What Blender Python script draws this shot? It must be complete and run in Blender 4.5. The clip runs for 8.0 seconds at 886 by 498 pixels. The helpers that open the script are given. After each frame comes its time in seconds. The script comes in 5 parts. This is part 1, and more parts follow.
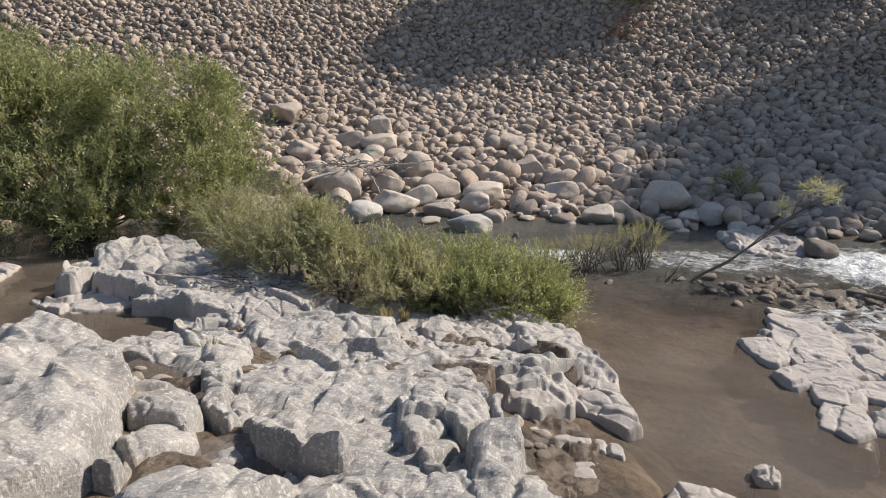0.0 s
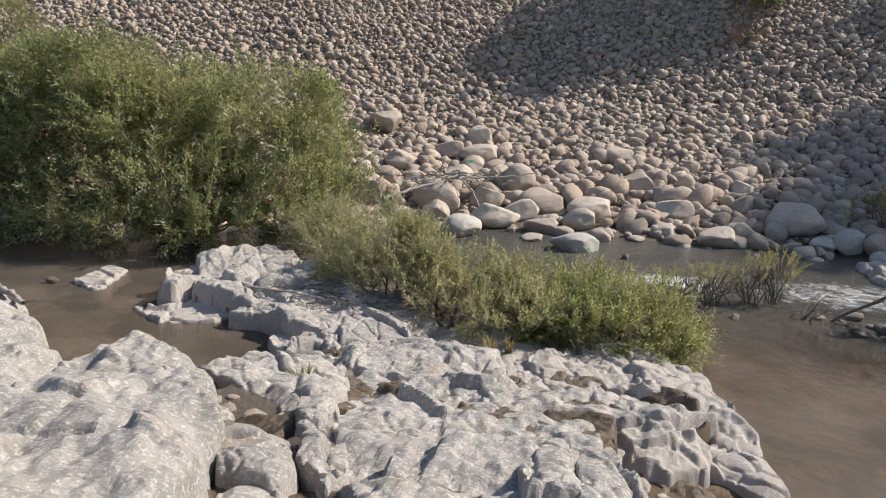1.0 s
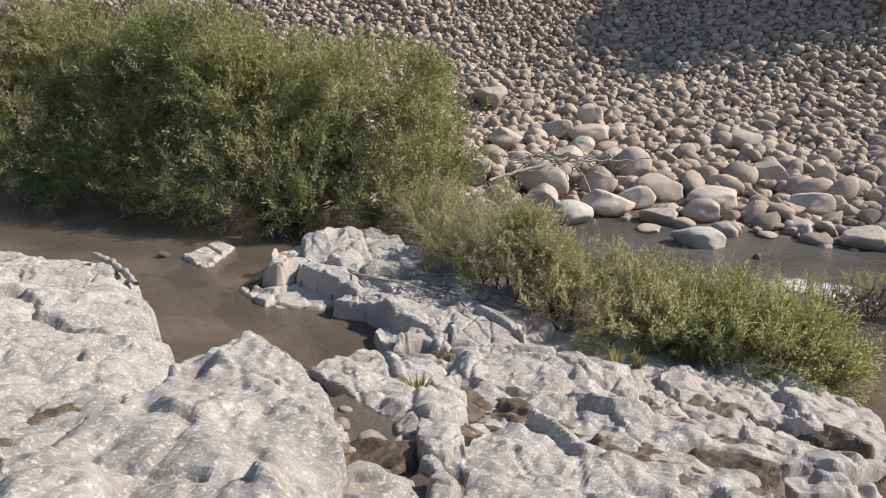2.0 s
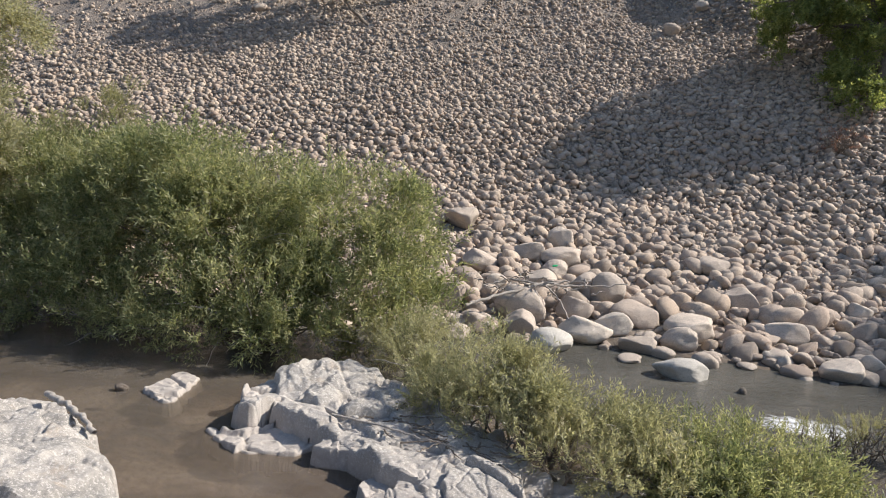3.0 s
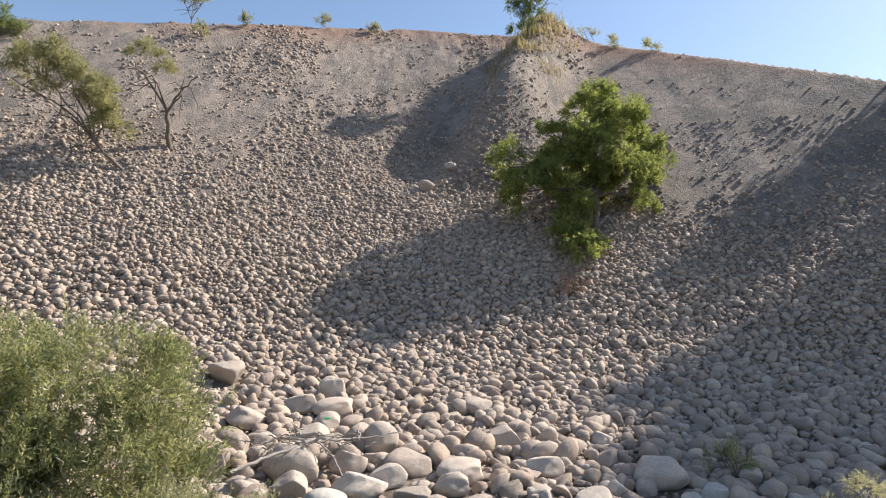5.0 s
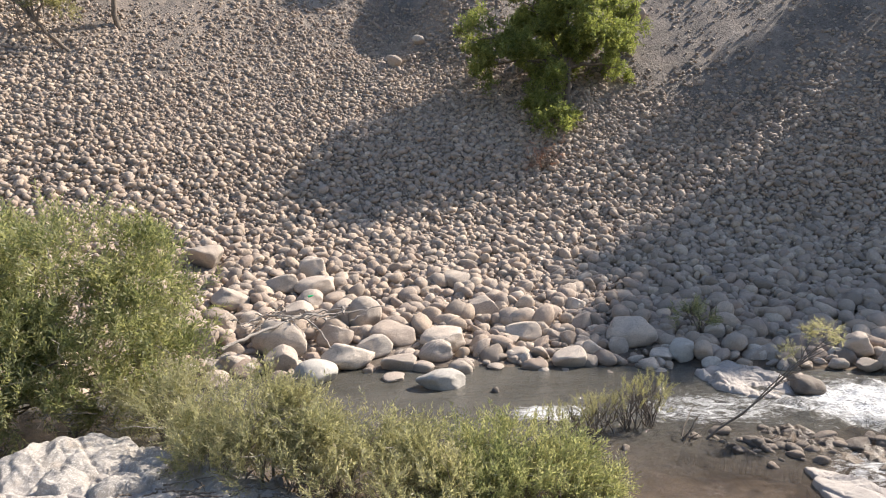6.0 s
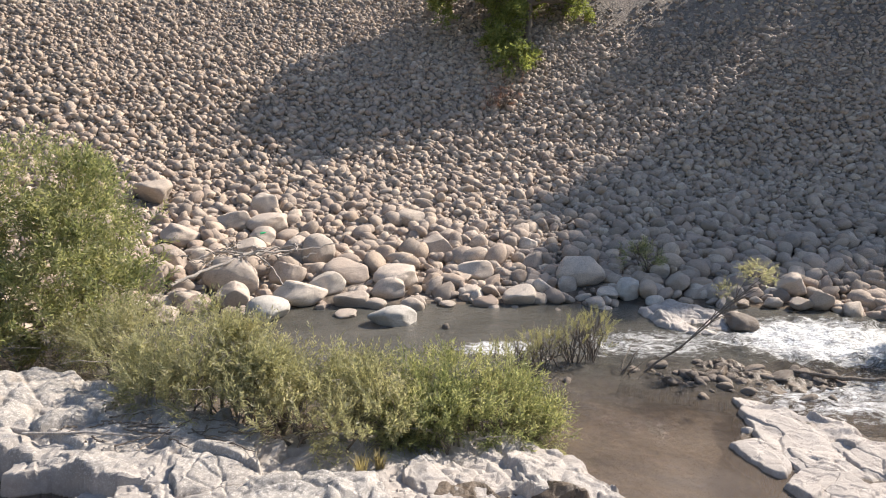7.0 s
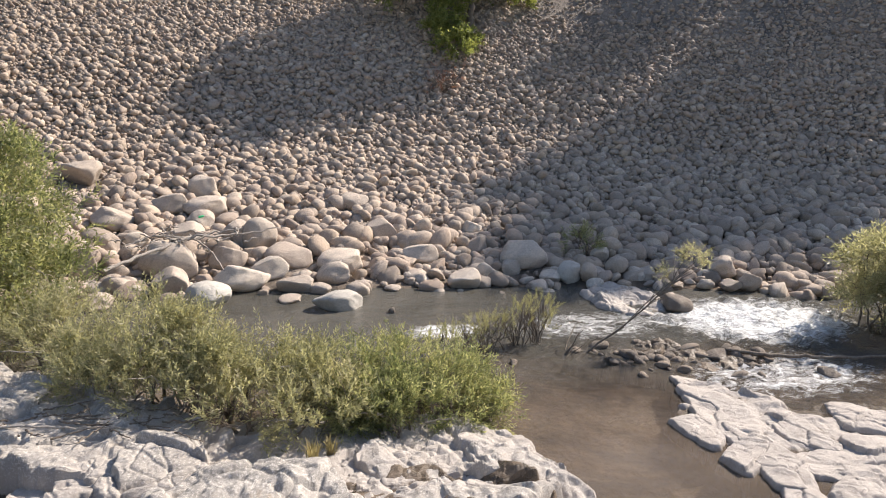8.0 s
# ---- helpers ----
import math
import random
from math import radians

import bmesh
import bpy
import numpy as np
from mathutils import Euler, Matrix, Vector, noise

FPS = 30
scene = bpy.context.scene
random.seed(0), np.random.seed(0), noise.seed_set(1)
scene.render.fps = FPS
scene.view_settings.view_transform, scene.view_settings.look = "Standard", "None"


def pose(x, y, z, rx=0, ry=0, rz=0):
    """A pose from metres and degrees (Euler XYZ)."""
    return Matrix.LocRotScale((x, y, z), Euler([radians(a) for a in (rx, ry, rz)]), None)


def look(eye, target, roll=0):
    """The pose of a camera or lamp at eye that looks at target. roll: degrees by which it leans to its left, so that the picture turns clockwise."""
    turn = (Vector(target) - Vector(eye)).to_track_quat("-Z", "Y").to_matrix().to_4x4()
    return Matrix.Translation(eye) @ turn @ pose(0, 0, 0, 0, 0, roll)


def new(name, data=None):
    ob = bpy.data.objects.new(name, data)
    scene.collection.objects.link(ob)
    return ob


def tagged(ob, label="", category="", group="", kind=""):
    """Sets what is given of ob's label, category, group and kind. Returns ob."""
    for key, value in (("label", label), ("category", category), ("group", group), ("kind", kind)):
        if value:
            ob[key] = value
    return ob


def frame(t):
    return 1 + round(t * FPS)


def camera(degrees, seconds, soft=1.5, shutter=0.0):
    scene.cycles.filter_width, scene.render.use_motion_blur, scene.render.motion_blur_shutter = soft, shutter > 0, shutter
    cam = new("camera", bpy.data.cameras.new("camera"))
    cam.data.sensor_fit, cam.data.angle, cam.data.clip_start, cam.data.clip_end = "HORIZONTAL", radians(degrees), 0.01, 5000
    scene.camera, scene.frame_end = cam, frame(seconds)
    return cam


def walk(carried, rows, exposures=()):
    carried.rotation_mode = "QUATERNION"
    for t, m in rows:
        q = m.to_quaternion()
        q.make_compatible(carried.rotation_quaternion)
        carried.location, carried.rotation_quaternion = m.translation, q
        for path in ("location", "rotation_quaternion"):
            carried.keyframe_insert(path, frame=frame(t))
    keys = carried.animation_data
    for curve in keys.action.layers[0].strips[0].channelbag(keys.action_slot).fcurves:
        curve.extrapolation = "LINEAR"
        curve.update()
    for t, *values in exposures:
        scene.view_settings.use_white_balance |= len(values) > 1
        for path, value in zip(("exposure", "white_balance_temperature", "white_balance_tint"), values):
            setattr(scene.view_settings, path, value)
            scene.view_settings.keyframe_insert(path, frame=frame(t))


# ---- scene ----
cam = camera(68.4, 8.0, soft=1.05)
PATH = [
    (0, (1.348, -3.852, 4.551), (0.580, 5.734, 1.808), 1.15),
    (0.2, (1.340, -3.640, 4.555), (0.450, 5.948, 1.856), 0.71),
    (0.5, (1.230, -3.438, 4.556), (-0.061, 6.123, 1.924), 0.66),
    (1, (0.902, -3.015, 4.565), (-1.198, 6.393, 1.904), 1.34),
    (1.2, (0.764, -2.873, 4.568), (-1.099, 6.530, 1.722), 1.04),
    (1.5, (0.529, -2.635, 4.501), (-1.527, 6.498, 0.984), 3.85),
    (1.7, (0.390, -2.459, 4.528), (-2.895, 6.351, 1.121), 1.20),
    (2.8, (-0.372, -2.050, 4.993), (-3.463, 7.291, 3.207), 3.41),
    (3, (-0.531, -1.945, 5.018), (-3.424, 7.512, 3.538), 3.23),
    (3.5, (-1.016, -1.717, 5.222), (-4.169, 7.745, 4.501), 0.60),
    (4, (-1.010, -1.801, 5.322), (-4.593, 7.533, 5.136), -0.22),
    (4.2, (-0.896, -1.814, 5.382), (-4.194, 7.624, 5.593), 1.18),
    (4.5, (-0.776, -1.872, 5.507), (-3.180, 7.806, 6.248), 2.99),
    (4.8, (-0.456, -1.931, 5.448), (-1.274, 7.987, 6.434), 2.89),
    (5, (-0.460, -1.942, 5.333), (-0.083, 8.018, 6.144), 1.94),
    (5.2, (-0.417, -1.912, 5.278), (0.892, 7.997, 5.605), 0.09),
    (6.3, (-0.810, -2.040, 5.105), (-0.147, 7.854, 3.813), 0.14),
    (6.5, (-0.764, -2.069, 5.125), (-0.183, 7.801, 3.628), 0.40),
    (6.8, (-0.646, -2.059, 5.070), (0.317, 7.739, 3.315), 0.97),
    (7, (-0.557, -2.063, 5.078), (0.934, 7.645, 3.199), 1.20),
    (7.2, (-0.505, -2.064, 5.056), (1.573, 7.518, 3.090), 1.67),
    (7.5, (-0.525, -2.050, 5.074), (2.085, 7.392, 3.064), 1.63),
    (8, (-0.713, -2.031, 5.084), (1.679, 7.450, 2.986), 2.18),
]
walk(cam, [(t, look(eye, target, roll)) for t, eye, target, roll in PATH], [(0, 0.16, 6550, 10), (1.7, 0.22, 6500, 10), (3.0, 0.38, 6450, 10), (4.2, 0.62, 6450, 10), (5.2, 0.62, 6600, 11), (6.3, 0.74, 6750, 12), (7.0, 0.66, 6750, 12), (8.0, 0.6, 6800, 13)])

# ---- light ----
SUN_AZ, SUN_EL = radians(68), radians(41)
sky_world = bpy.data.worlds.new("sky")
scene.world = sky_world
sky_world.use_nodes = True
sky_tree = sky_world.node_tree
sky_tex = sky_tree.nodes.new("ShaderNodeTexSky")
sky_tex.sky_type, sky_tex.sun_disc = "NISHITA", False
sky_tex.sun_elevation, sky_tex.sun_rotation = SUN_EL, SUN_AZ
sky_tex.dust_density, sky_tex.ozone_density = 0.7, 1.8
sky_tree.links.new(sky_tex.outputs[0], sky_tree.nodes["Background"].inputs[0])
sky_tree.nodes["Background"].inputs[1].default_value = 0.12
sun_data = bpy.data.lights.new("sun", "SUN")
sun_data.energy, sun_data.angle, sun_data.color = 5.6, radians(0.53), (1.0, 0.925, 0.83)
sun = new("sun", sun_data)
SUN_DIR = Vector((math.cos(SUN_EL) * math.sin(SUN_AZ), math.cos(SUN_EL) * math.cos(SUN_AZ), math.sin(SUN_EL)))
sun.matrix_world = look(SUN_DIR * 80, (0, 0, 0))

# ---- materials ----


class Nodes:
    """A short way to write a node material."""

    def __init__(self, name):
        self.mat = bpy.data.materials.new(name)
        self.mat.use_nodes = True
        self.t = self.mat.node_tree
        self.t.nodes.clear()
        self.out = self.t.nodes.new("ShaderNodeOutputMaterial")

    def put(self, kind, **values):
        n = self.t.nodes.new(kind)
        for key, v in values.items():
            s = n.inputs[int(key[1:])] if key[0] == "i" and key[1:].isdigit() else n.inputs[key.replace("_", " ")]
            if isinstance(v, bpy.types.NodeSocket):
                self.t.links.new(v, s)
            else:
                s.default_value = v
        return n

    def where(self):
        return self.put("ShaderNodeTexCoord").outputs["Object"]

    def noise(self, vec, scale, detail=5.0, rough=0.6, warp=0.0):
        n = self.put("ShaderNodeTexNoise", Vector=vec, Scale=scale, Detail=detail, Roughness=rough, Distortion=warp)
        return n.outputs[0]

    def ramp(self, fac, stops):
        n = self.put("ShaderNodeValToRGB", i0=fac)
        e = n.color_ramp.elements
        while len(e) < len(stops):
            e.new(0.5)
        for el, (p, c) in zip(e, stops):
            el.position = p
            el.color = (*c, 1) if len(c) == 3 else c
        return n.outputs[0]

    def grey(self, fac, stops):
        return self.ramp(fac, [(p, (v, v, v)) for p, v in stops])

    def mix(self, fac, a, b, blend="MIX"):
        n = self.t.nodes.new("ShaderNodeMix")
        n.data_type, n.blend_type = "RGBA", blend
        for i, v in ((0, fac), (6, a), (7, b)):
            if isinstance(v, bpy.types.NodeSocket):
                self.t.links.new(v, n.inputs[i])
            else:
                n.inputs[i].default_value = (*v, 1) if isinstance(v, tuple) and len(v) == 3 else v
        return n.outputs[2]

    def math(self, op, a, b=0.0, c=0.0):
        n = self.put("ShaderNodeMath", i0=a, i1=b, i2=c)
        n.operation = op
        return n.outputs[0]

    def bump(self, height, strength, distance, under=None):
        n = self.put("ShaderNodeBump", Strength=strength, Distance=distance, Height=height)
        if under is not None:
            self.t.links.new(under, n.inputs["Normal"])
        return n.outputs[0]

    def principled(self, color, rough, normal=None, **more):
        n = self.put("ShaderNodeBsdfPrincipled", Base_Color=color if isinstance(color, bpy.types.NodeSocket) else (*color, 1), Roughness=rough, **more)
        if normal is not None:
            self.t.links.new(normal, n.inputs["Normal"])
        return n.outputs[0]

    def done(self, surface):
        self.t.links.new(surface, self.out.inputs[0])
        return self.mat

    def piece_random(self):
        a = self.put("ShaderNodeNewGeometry").outputs["Random Per Island"]
        b = self.put("ShaderNodeObjectInfo").outputs["Random"]
        return self.math("FRACT", self.math("ADD", a, b))

    def split(self, vec):
        return self.put("ShaderNodeSeparateXYZ", i0=vec).outputs


def stone_material(name, palette, bump=0.5):
    n = Nodes(name)
    p, r = n.where(), n.piece_random()
    off = n.put("ShaderNodeVectorMath", i0=p, i1=n.put("ShaderNodeCombineXYZ", i0=n.math("MULTIPLY", r, 37.0), i1=n.math("MULTIPLY", r, 91.0), i2=r).outputs[0]).outputs[0]
    base = n.ramp(r, palette)
    big = n.noise(off, 2.2, 6, 0.65)
    fine = n.noise(off, 34.0, 4, 0.7)
    col = n.mix(n.grey(big, [(0.35, 0.0), (0.75, 0.5)]), base, (0.31, 0.275, 0.24))
    speck = n.noise(off, 9.0, 6, 0.75)
    col = n.mix(n.grey(speck, [(0.5, 0.0), (0.62, 0.55)]), col, n.mix(0.5, col, (0.16, 0.15, 0.14)))
    col = n.mix(0.5, col, n.grey(fine, [(0.3, 0.5), (0.7, 1.4)]), "MULTIPLY")
    nrm = n.bump(fine, bump, 0.015, n.bump(speck, 0.6, 0.05, n.bump(big, 0.5, 0.05)))
    return n.done(n.principled(col, 0.85, nrm))


def bedrock_material():
    n = Nodes("bedrock")
    p = n.where()
    big, mid, fine = n.noise(p, 0.8, 6, 0.62, 0.6), n.noise(p, 3.6, 8, 0.7), n.noise(p, 55.0, 4, 0.75)
    col = n.ramp(big, [(0.3, (0.29, 0.268, 0.243)), (0.5, (0.385, 0.357, 0.323)), (0.7, (0.46, 0.426, 0.386))])
    # grey crusts, pale chipped skin, dark pits, warm stains
    col = n.mix(n.grey(n.noise(p, 1.5, 7, 0.7, 0.3), [(0.47, 0.0), (0.56, 0.65)]), col, (0.225, 0.214, 0.198))
    col = n.mix(n.grey(mid, [(0.50, 0.0), (0.57, 0.5)]), col, (0.23, 0.217, 0.2))
    col = n.mix(n.grey(n.noise(p, 27.0, 5, 0.7), [(0.53, 0.0), (0.60, 0.6)]), col, (0.66, 0.62, 0.572))
    col = n.mix(n.grey(n.noise(p, 12.0, 6, 0.75), [(0.63, 0.0), (0.70, 0.8)]), col, (0.12, 0.11, 0.096))
    col = n.mix(n.grey(n.noise(p, 1.7, 5, 0.7, 0.5), [(0.58, 0.0), (0.68, 0.4)]), col, (0.34, 0.26, 0.18))
    col = n.mix(0.5, col, n.grey(fine, [(0.3, 0.5), (0.7, 1.4)]), "MULTIPLY")
    z = n.split(p)[2]
    # pinker, smoother rock low down by the water
    low = n.grey(n.math("ADD", n.math("MULTIPLY", z, -1.1), n.math("ADD", big, 0.35)), [(0.15, 0.0), (0.6, 0.75)])
    col = n.mix(low, col, n.ramp(mid, [(0.35, (0.34, 0.300, 0.268)), (0.6, (0.48, 0.430, 0.386)), (0.75, (0.60, 0.545, 0.495))]))
    wet = n.math("ADD", n.math("MULTIPLY", z, -14.0), n.math("MULTIPLY", mid, 1.2))
    wet = n.grey(wet, [(0.25, 0.0), (0.75, 1.0)])
    col = n.mix(wet, col, n.mix(mid, (0.10, 0.075, 0.05), (0.22, 0.17, 0.12)))
    nrm = n.bump(fine, 0.7, 0.014, n.bump(n.noise(p, 9.0, 8, 0.75), 0.65, 0.030, n.bump(mid, 0.4, 0.02)))
    return n.done(n.principled(col, n.math("SUBTRACT", 0.86, n.math("MULTIPLY", wet, 0.5)), nrm))


def wet_rock_material():
    """Brown, wet, silted rock in the hollows."""
    n = Nodes("wet_rock")
    p = n.where()
    mid, fine = n.noise(p, 3.2, 7, 0.7, 0.6), n.noise(p, 30.0, 5, 0.7)
    col = n.ramp(mid, [(0.35, (0.06, 0.044, 0.03)), (0.55, (0.125, 0.090, 0.060)), (0.66, (0.20, 0.155, 0.112)), (0.75, (0.38, 0.34, 0.295))])
    col = n.mix(0.5, col, n.grey(fine, [(0.3, 0.5), (0.7, 1.4)]), "MULTIPLY")
    nrm = n.bump(fine, 0.7, 0.02, n.bump(mid, 0.8, 0.06))
    return n.done(n.principled(col, n.grey(mid, [(0.4, 0.25), (0.65, 0.8)]), nrm))


def ground_material():
    """Sand and soil on the slope, silt and gravel at the river."""
    n = Nodes("ground")
    p = n.where()
    xyz = n.split(p)
    big, mid, fine = n.noise(p, 0.16, 5, 0.6), n.noise(p, 1.3, 6, 0.65), n.noise(p, 9.0, 6, 0.75)
    sand = n.ramp(mid, [(0.3, (0.19, 0.155, 0.127)), (0.55, (0.28, 0.231, 0.19)), (0.75, (0.36, 0.303, 0.251))])
    soil = n.ramp(mid, [(0.3, (0.19, 0.112, 0.078)), (0.7, (0.30, 0.185, 0.13))])
    level = n.math("ADD", xyz[2], n.math("ADD", n.math("MULTIPLY", n.math("ABSOLUTE", n.math("MAXIMUM", xyz[0], -13.0)), 0.26), n.math("MULTIPLY", big, 3.0)))
    crest = n.grey(n.math("MULTIPLY_ADD", level, 0.1, -2.6), [(0.45, 0.0), (0.75, 0.8)])
    streak = n.noise(n.put("ShaderNodeMapping", Vector=p, Scale=(1.0, 0.45, 0.45)).outputs[0], 0.55, 8, 0.72, 0.6)
    sand = n.mix(n.grey(streak, [(0.48, 0.0), (0.56, 0.8)]), sand, n.ramp(fine, [(0.35, (0.085, 0.075, 0.066)), (0.6, (0.20, 0.175, 0.152))]))
    sand = n.mix(n.grey(n.noise(p, 0.35, 5, 0.65), [(0.56, 0.0), (0.66, 0.6)]), sand, (0.36, 0.30, 0.245))
    col = n.mix(crest, sand, soil)
    silt = n.ramp(n.noise(p, 0.55, 7, 0.68, 0.8), [(0.36, (0.05, 0.042, 0.035)), (0.5, (0.135, 0.096, 0.062)), (0.6, (0.215, 0.157, 0.104)), (0.75, (0.27, 0.212, 0.155))])
    low = n.grey(n.math("MULTIPLY_ADD", xyz[1], -0.25, 4.25), [(0.0, 0.0), (0.35, 1.0)])
    col = n.mix(low, col, silt)
    col = n.mix(0.5, col, n.grey(fine, [(0.3, 0.5), (0.7, 1.4)]), "MULTIPLY")
    lumps = n.put("ShaderNodeTexVoronoi", Vector=p, Scale=5.5)
    nrm = n.bump(lumps.outputs[0], 0.35, 0.08, n.bump(fine, 0.8, 0.12))
    return n.done(n.principled(col, 0.92, nrm))


def water_material():
    n = Nodes("river_water")
    p = n.where()
    xyz = n.split(p)
    wob = n.noise(p, 0.5, 3, 0.5)
    stretched = n.put("ShaderNodeMapping", Vector=p, Scale=(0.55, 1.0, 1.0)).outputs[0]
    edge = n.math("ADD", n.math("MULTIPLY", xyz[1], 0.2), n.math("MULTIPLY", wob, 0.8))
    stream = n.grey(edge, [(2.05 / 3, 0.0), (2.6 / 3, 1.0)])
    edge_n = n.math("MULTIPLY", edge, 1 / 3)
    n.t.links.new(edge_n, stream.node.inputs[0])
    # streaks and patches in the murky colour, partly standing in for reflections
    streaks = n.noise(stretched, 0.55, 6, 0.6, 0.5)
    brown = n.ramp(streaks, [(0.25, (0.085, 0.067, 0.053)), (0.55, (0.18, 0.142, 0.112)), (0.8, (0.27, 0.226, 0.188))])
    brown = n.mix(n.grey(n.noise(p, 0.22, 3, 0.5), [(0.4, 0.0), (0.62, 1.0)]), brown, n.ramp(streaks, [(0.3, (0.145, 0.122, 0.10)), (0.8, (0.24, 0.204, 0.168))]))
    grey = n.ramp(streaks, [(0.3, (0.085, 0.082, 0.07)), (0.7, (0.15, 0.142, 0.122))])
    col = n.mix(stream, brown, grey)
    # broken water where the stream drops over the sill, with sun glints painted white
    zone = None
    for cx, cy, rx, ry, much in ((11.4, 11.9, 3.9, 2.6, 1.0), (6.6, 12.0, 2.8, 1.6, 0.62), (9.4, 8.6, 3.2, 1.7, 0.72), (9.0, 12.4, 2.6, 1.6, 0.6), (3.0, 12.0, 1.5, 0.8, 0.8)):
        near = n.put("ShaderNodeMapping", Vector=p, Location=(-cx / rx, -cy / ry, 0), Scale=(1 / rx, 1 / ry, 1.0)).outputs[0]
        ball = n.put("ShaderNodeTexGradient", Vector=near)
        ball.gradient_type = "SPHERICAL"
        part = n.math("MULTIPLY", n.grey(ball.outputs[1], [(0.0, 0.0), (0.6, 1.0)]), much)
        zone = part if zone is None else n.math("MAXIMUM", zone, part)
    froth = n.noise(stretched, 4.2, 10, 0.82, 1.2)
    foam_glints = n.math("ADD", n.math("MULTIPLY", zone, 0.36), froth)
    foam_glints = n.grey(foam_glints, [(0.67, 0.0), (0.90, 1.0)])
    ripple = n.noise(stretched, 6.0, 5, 0.6, 0.6)
    small = n.noise(p, 21.0, 3, 0.6)
    wide = n.put("ShaderNodeTexGradient", Vector=n.put("ShaderNodeMapping", Vector=p, Location=(-9.6 / 8.0, -10.4 / 5.0, 0), Scale=(1 / 8.0, 1 / 5.0, 1.0)).outputs[0])
    wide.gradient_type = "SPHERICAL"
    calm = n.grey(wide.outputs[1], [(0.0, 0.13), (0.35, 1.0)])
    calm = n.math("MAXIMUM", calm, n.math("MULTIPLY", stream, 0.5))
    tall = n.math("ADD", n.math("ADD", ripple, n.math("MULTIPLY", small, 0.4)), n.noise(stretched, 1.6, 3, 0.5))
    b = n.put("ShaderNodeBump", Height=tall, Distance=0.16)
    n.t.links.new(calm, b.inputs["Strength"])
    body = n.principled(col, 0.06, b.outputs[0], IOR=1.33)
    clear = n.put("ShaderNodeBsdfTransparent").outputs[0]
    film = n.put("ShaderNodeMixShader", i0=n.mix(stream, (0.5, 0.5, 0.5), (0.15, 0.15, 0.15)), i1=body, i2=clear).outputs[0]
    white = n.principled((0.82, 0.83, 0.83), 0.6, b.outputs[0])
    return n.done(n.put("ShaderNodeMixShader", i0=foam_glints, i1=film, i2=white).outputs[0])


def leaf_material(name, stops, shine=0.45):
    n = Nodes(name)
    r = n.piece_random()
    patch = n.noise(n.where(), 0.9, 3, 0.6)
    col = n.ramp(n.math("ADD", n.math("MULTIPLY", r, 0.55), n.math("MULTIPLY", n.math("SUBTRACT", patch, 0.28), 1.0)), stops)
    face = n.principled(col, shine)
    glow = n.put("ShaderNodeBsdfTranslucent", Color=n.mix(0.6, col, (1.0, 1.0, 0.55), "MULTIPLY")).outputs[0]
    return n.done(n.put("ShaderNodeMixShader", i0=0.64, i1=face, i2=glow).outputs[0])


def bark_material(name, a, b):
    n = Nodes(name)
    p = n.put("ShaderNodeMapping", Vector=n.where(), Scale=(1.0, 1.0, 0.25)).outputs[0]
    f = n.noise(p, 22.0, 6, 0.7)
    return n.done(n.principled(n.ramp(f, [(0.3, a), (0.7, b)]), 0.9, n.bump(f, 0.7, 0.02)))


GREYS = [(0.0, (0.224, 0.178, 0.14)), (0.18, (0.405, 0.324, 0.255)), (0.36, (0.339, 0.255, 0.198)), (0.52, (0.491, 0.394, 0.311)), (0.68, (0.383, 0.287, 0.219)), (0.82, (0.456, 0.349, 0.252)), (1.0, (0.611, 0.498, 0.394))]
WETS = [(0.0, (0.105, 0.081, 0.062)), (0.5, (0.195, 0.155, 0.120)), (1.0, (0.285, 0.223, 0.168))]
BEACH = [(0.0, (0.415, 0.343, 0.278)), (0.3, (0.558, 0.466, 0.383)), (0.5, (0.444, 0.355, 0.286)), (0.75, (0.63, 0.53, 0.435)), (1.0, (0.701, 0.61, 0.507))]
COBBLE = stone_material("cobble", GREYS)
BOULDER = stone_material("boulder", BEACH, 0.7)
WETSTONE = stone_material("wet_stone", WETS, 0.4)
PALE = stone_material("pale_stone", [(0.0, (0.50, 0.47, 0.42)), (1.0, (0.60, 0.565, 0.50))], 0.3)
BEDROCK, WETROCK, GROUND, WATER = bedrock_material(), wet_rock_material(), ground_material(), water_material()
WILLOW = leaf_material("willow_leaf", [(0.1, (0.13, 0.165, 0.08)), (0.4, (0.270, 0.292, 0.150)), (0.65, (0.415, 0.412, 0.225)), (0.9, (0.600, 0.560, 0.350))])
DRYWILLOW = leaf_material("yellowing_willow_leaf", [(0.1, (0.225, 0.23, 0.14)), (0.4, (0.37, 0.362, 0.23)), (0.7, (0.50, 0.47, 0.31)), (0.95, (0.63, 0.55, 0.42))])
TREELEAF = leaf_material("tree_leaf", [(0.1, (0.125, 0.160, 0.060)), (0.45, (0.248, 0.289, 0.097)), (0.75, (0.36, 0.385, 0.13)), (0.95, (0.50, 0.48, 0.185))])
DARKLEAF = leaf_material("dark_leaf", [(0.1, (0.085, 0.115, 0.05)), (0.45, (0.15, 0.195, 0.075)), (0.75, (0.24, 0.27, 0.10)), (0.95, (0.33, 0.34, 0.14))])
GREYLEAF = leaf_material("dusty_leaf", [(0.1, (0.22, 0.22, 0.125)), (0.6, (0.37, 0.355, 0.20)), (0.95, (0.49, 0.44, 0.27))])
REDLEAF = leaf_material("red_leaf", [(0.1, (0.20, 0.09, 0.07)), (0.9, (0.36, 0.19, 0.15))])
STRAW = leaf_material("dry_grass", [(0.1, (0.26, 0.21, 0.12)), (0.6, (0.38, 0.32, 0.19)), (0.95, (0.46, 0.40, 0.25))])
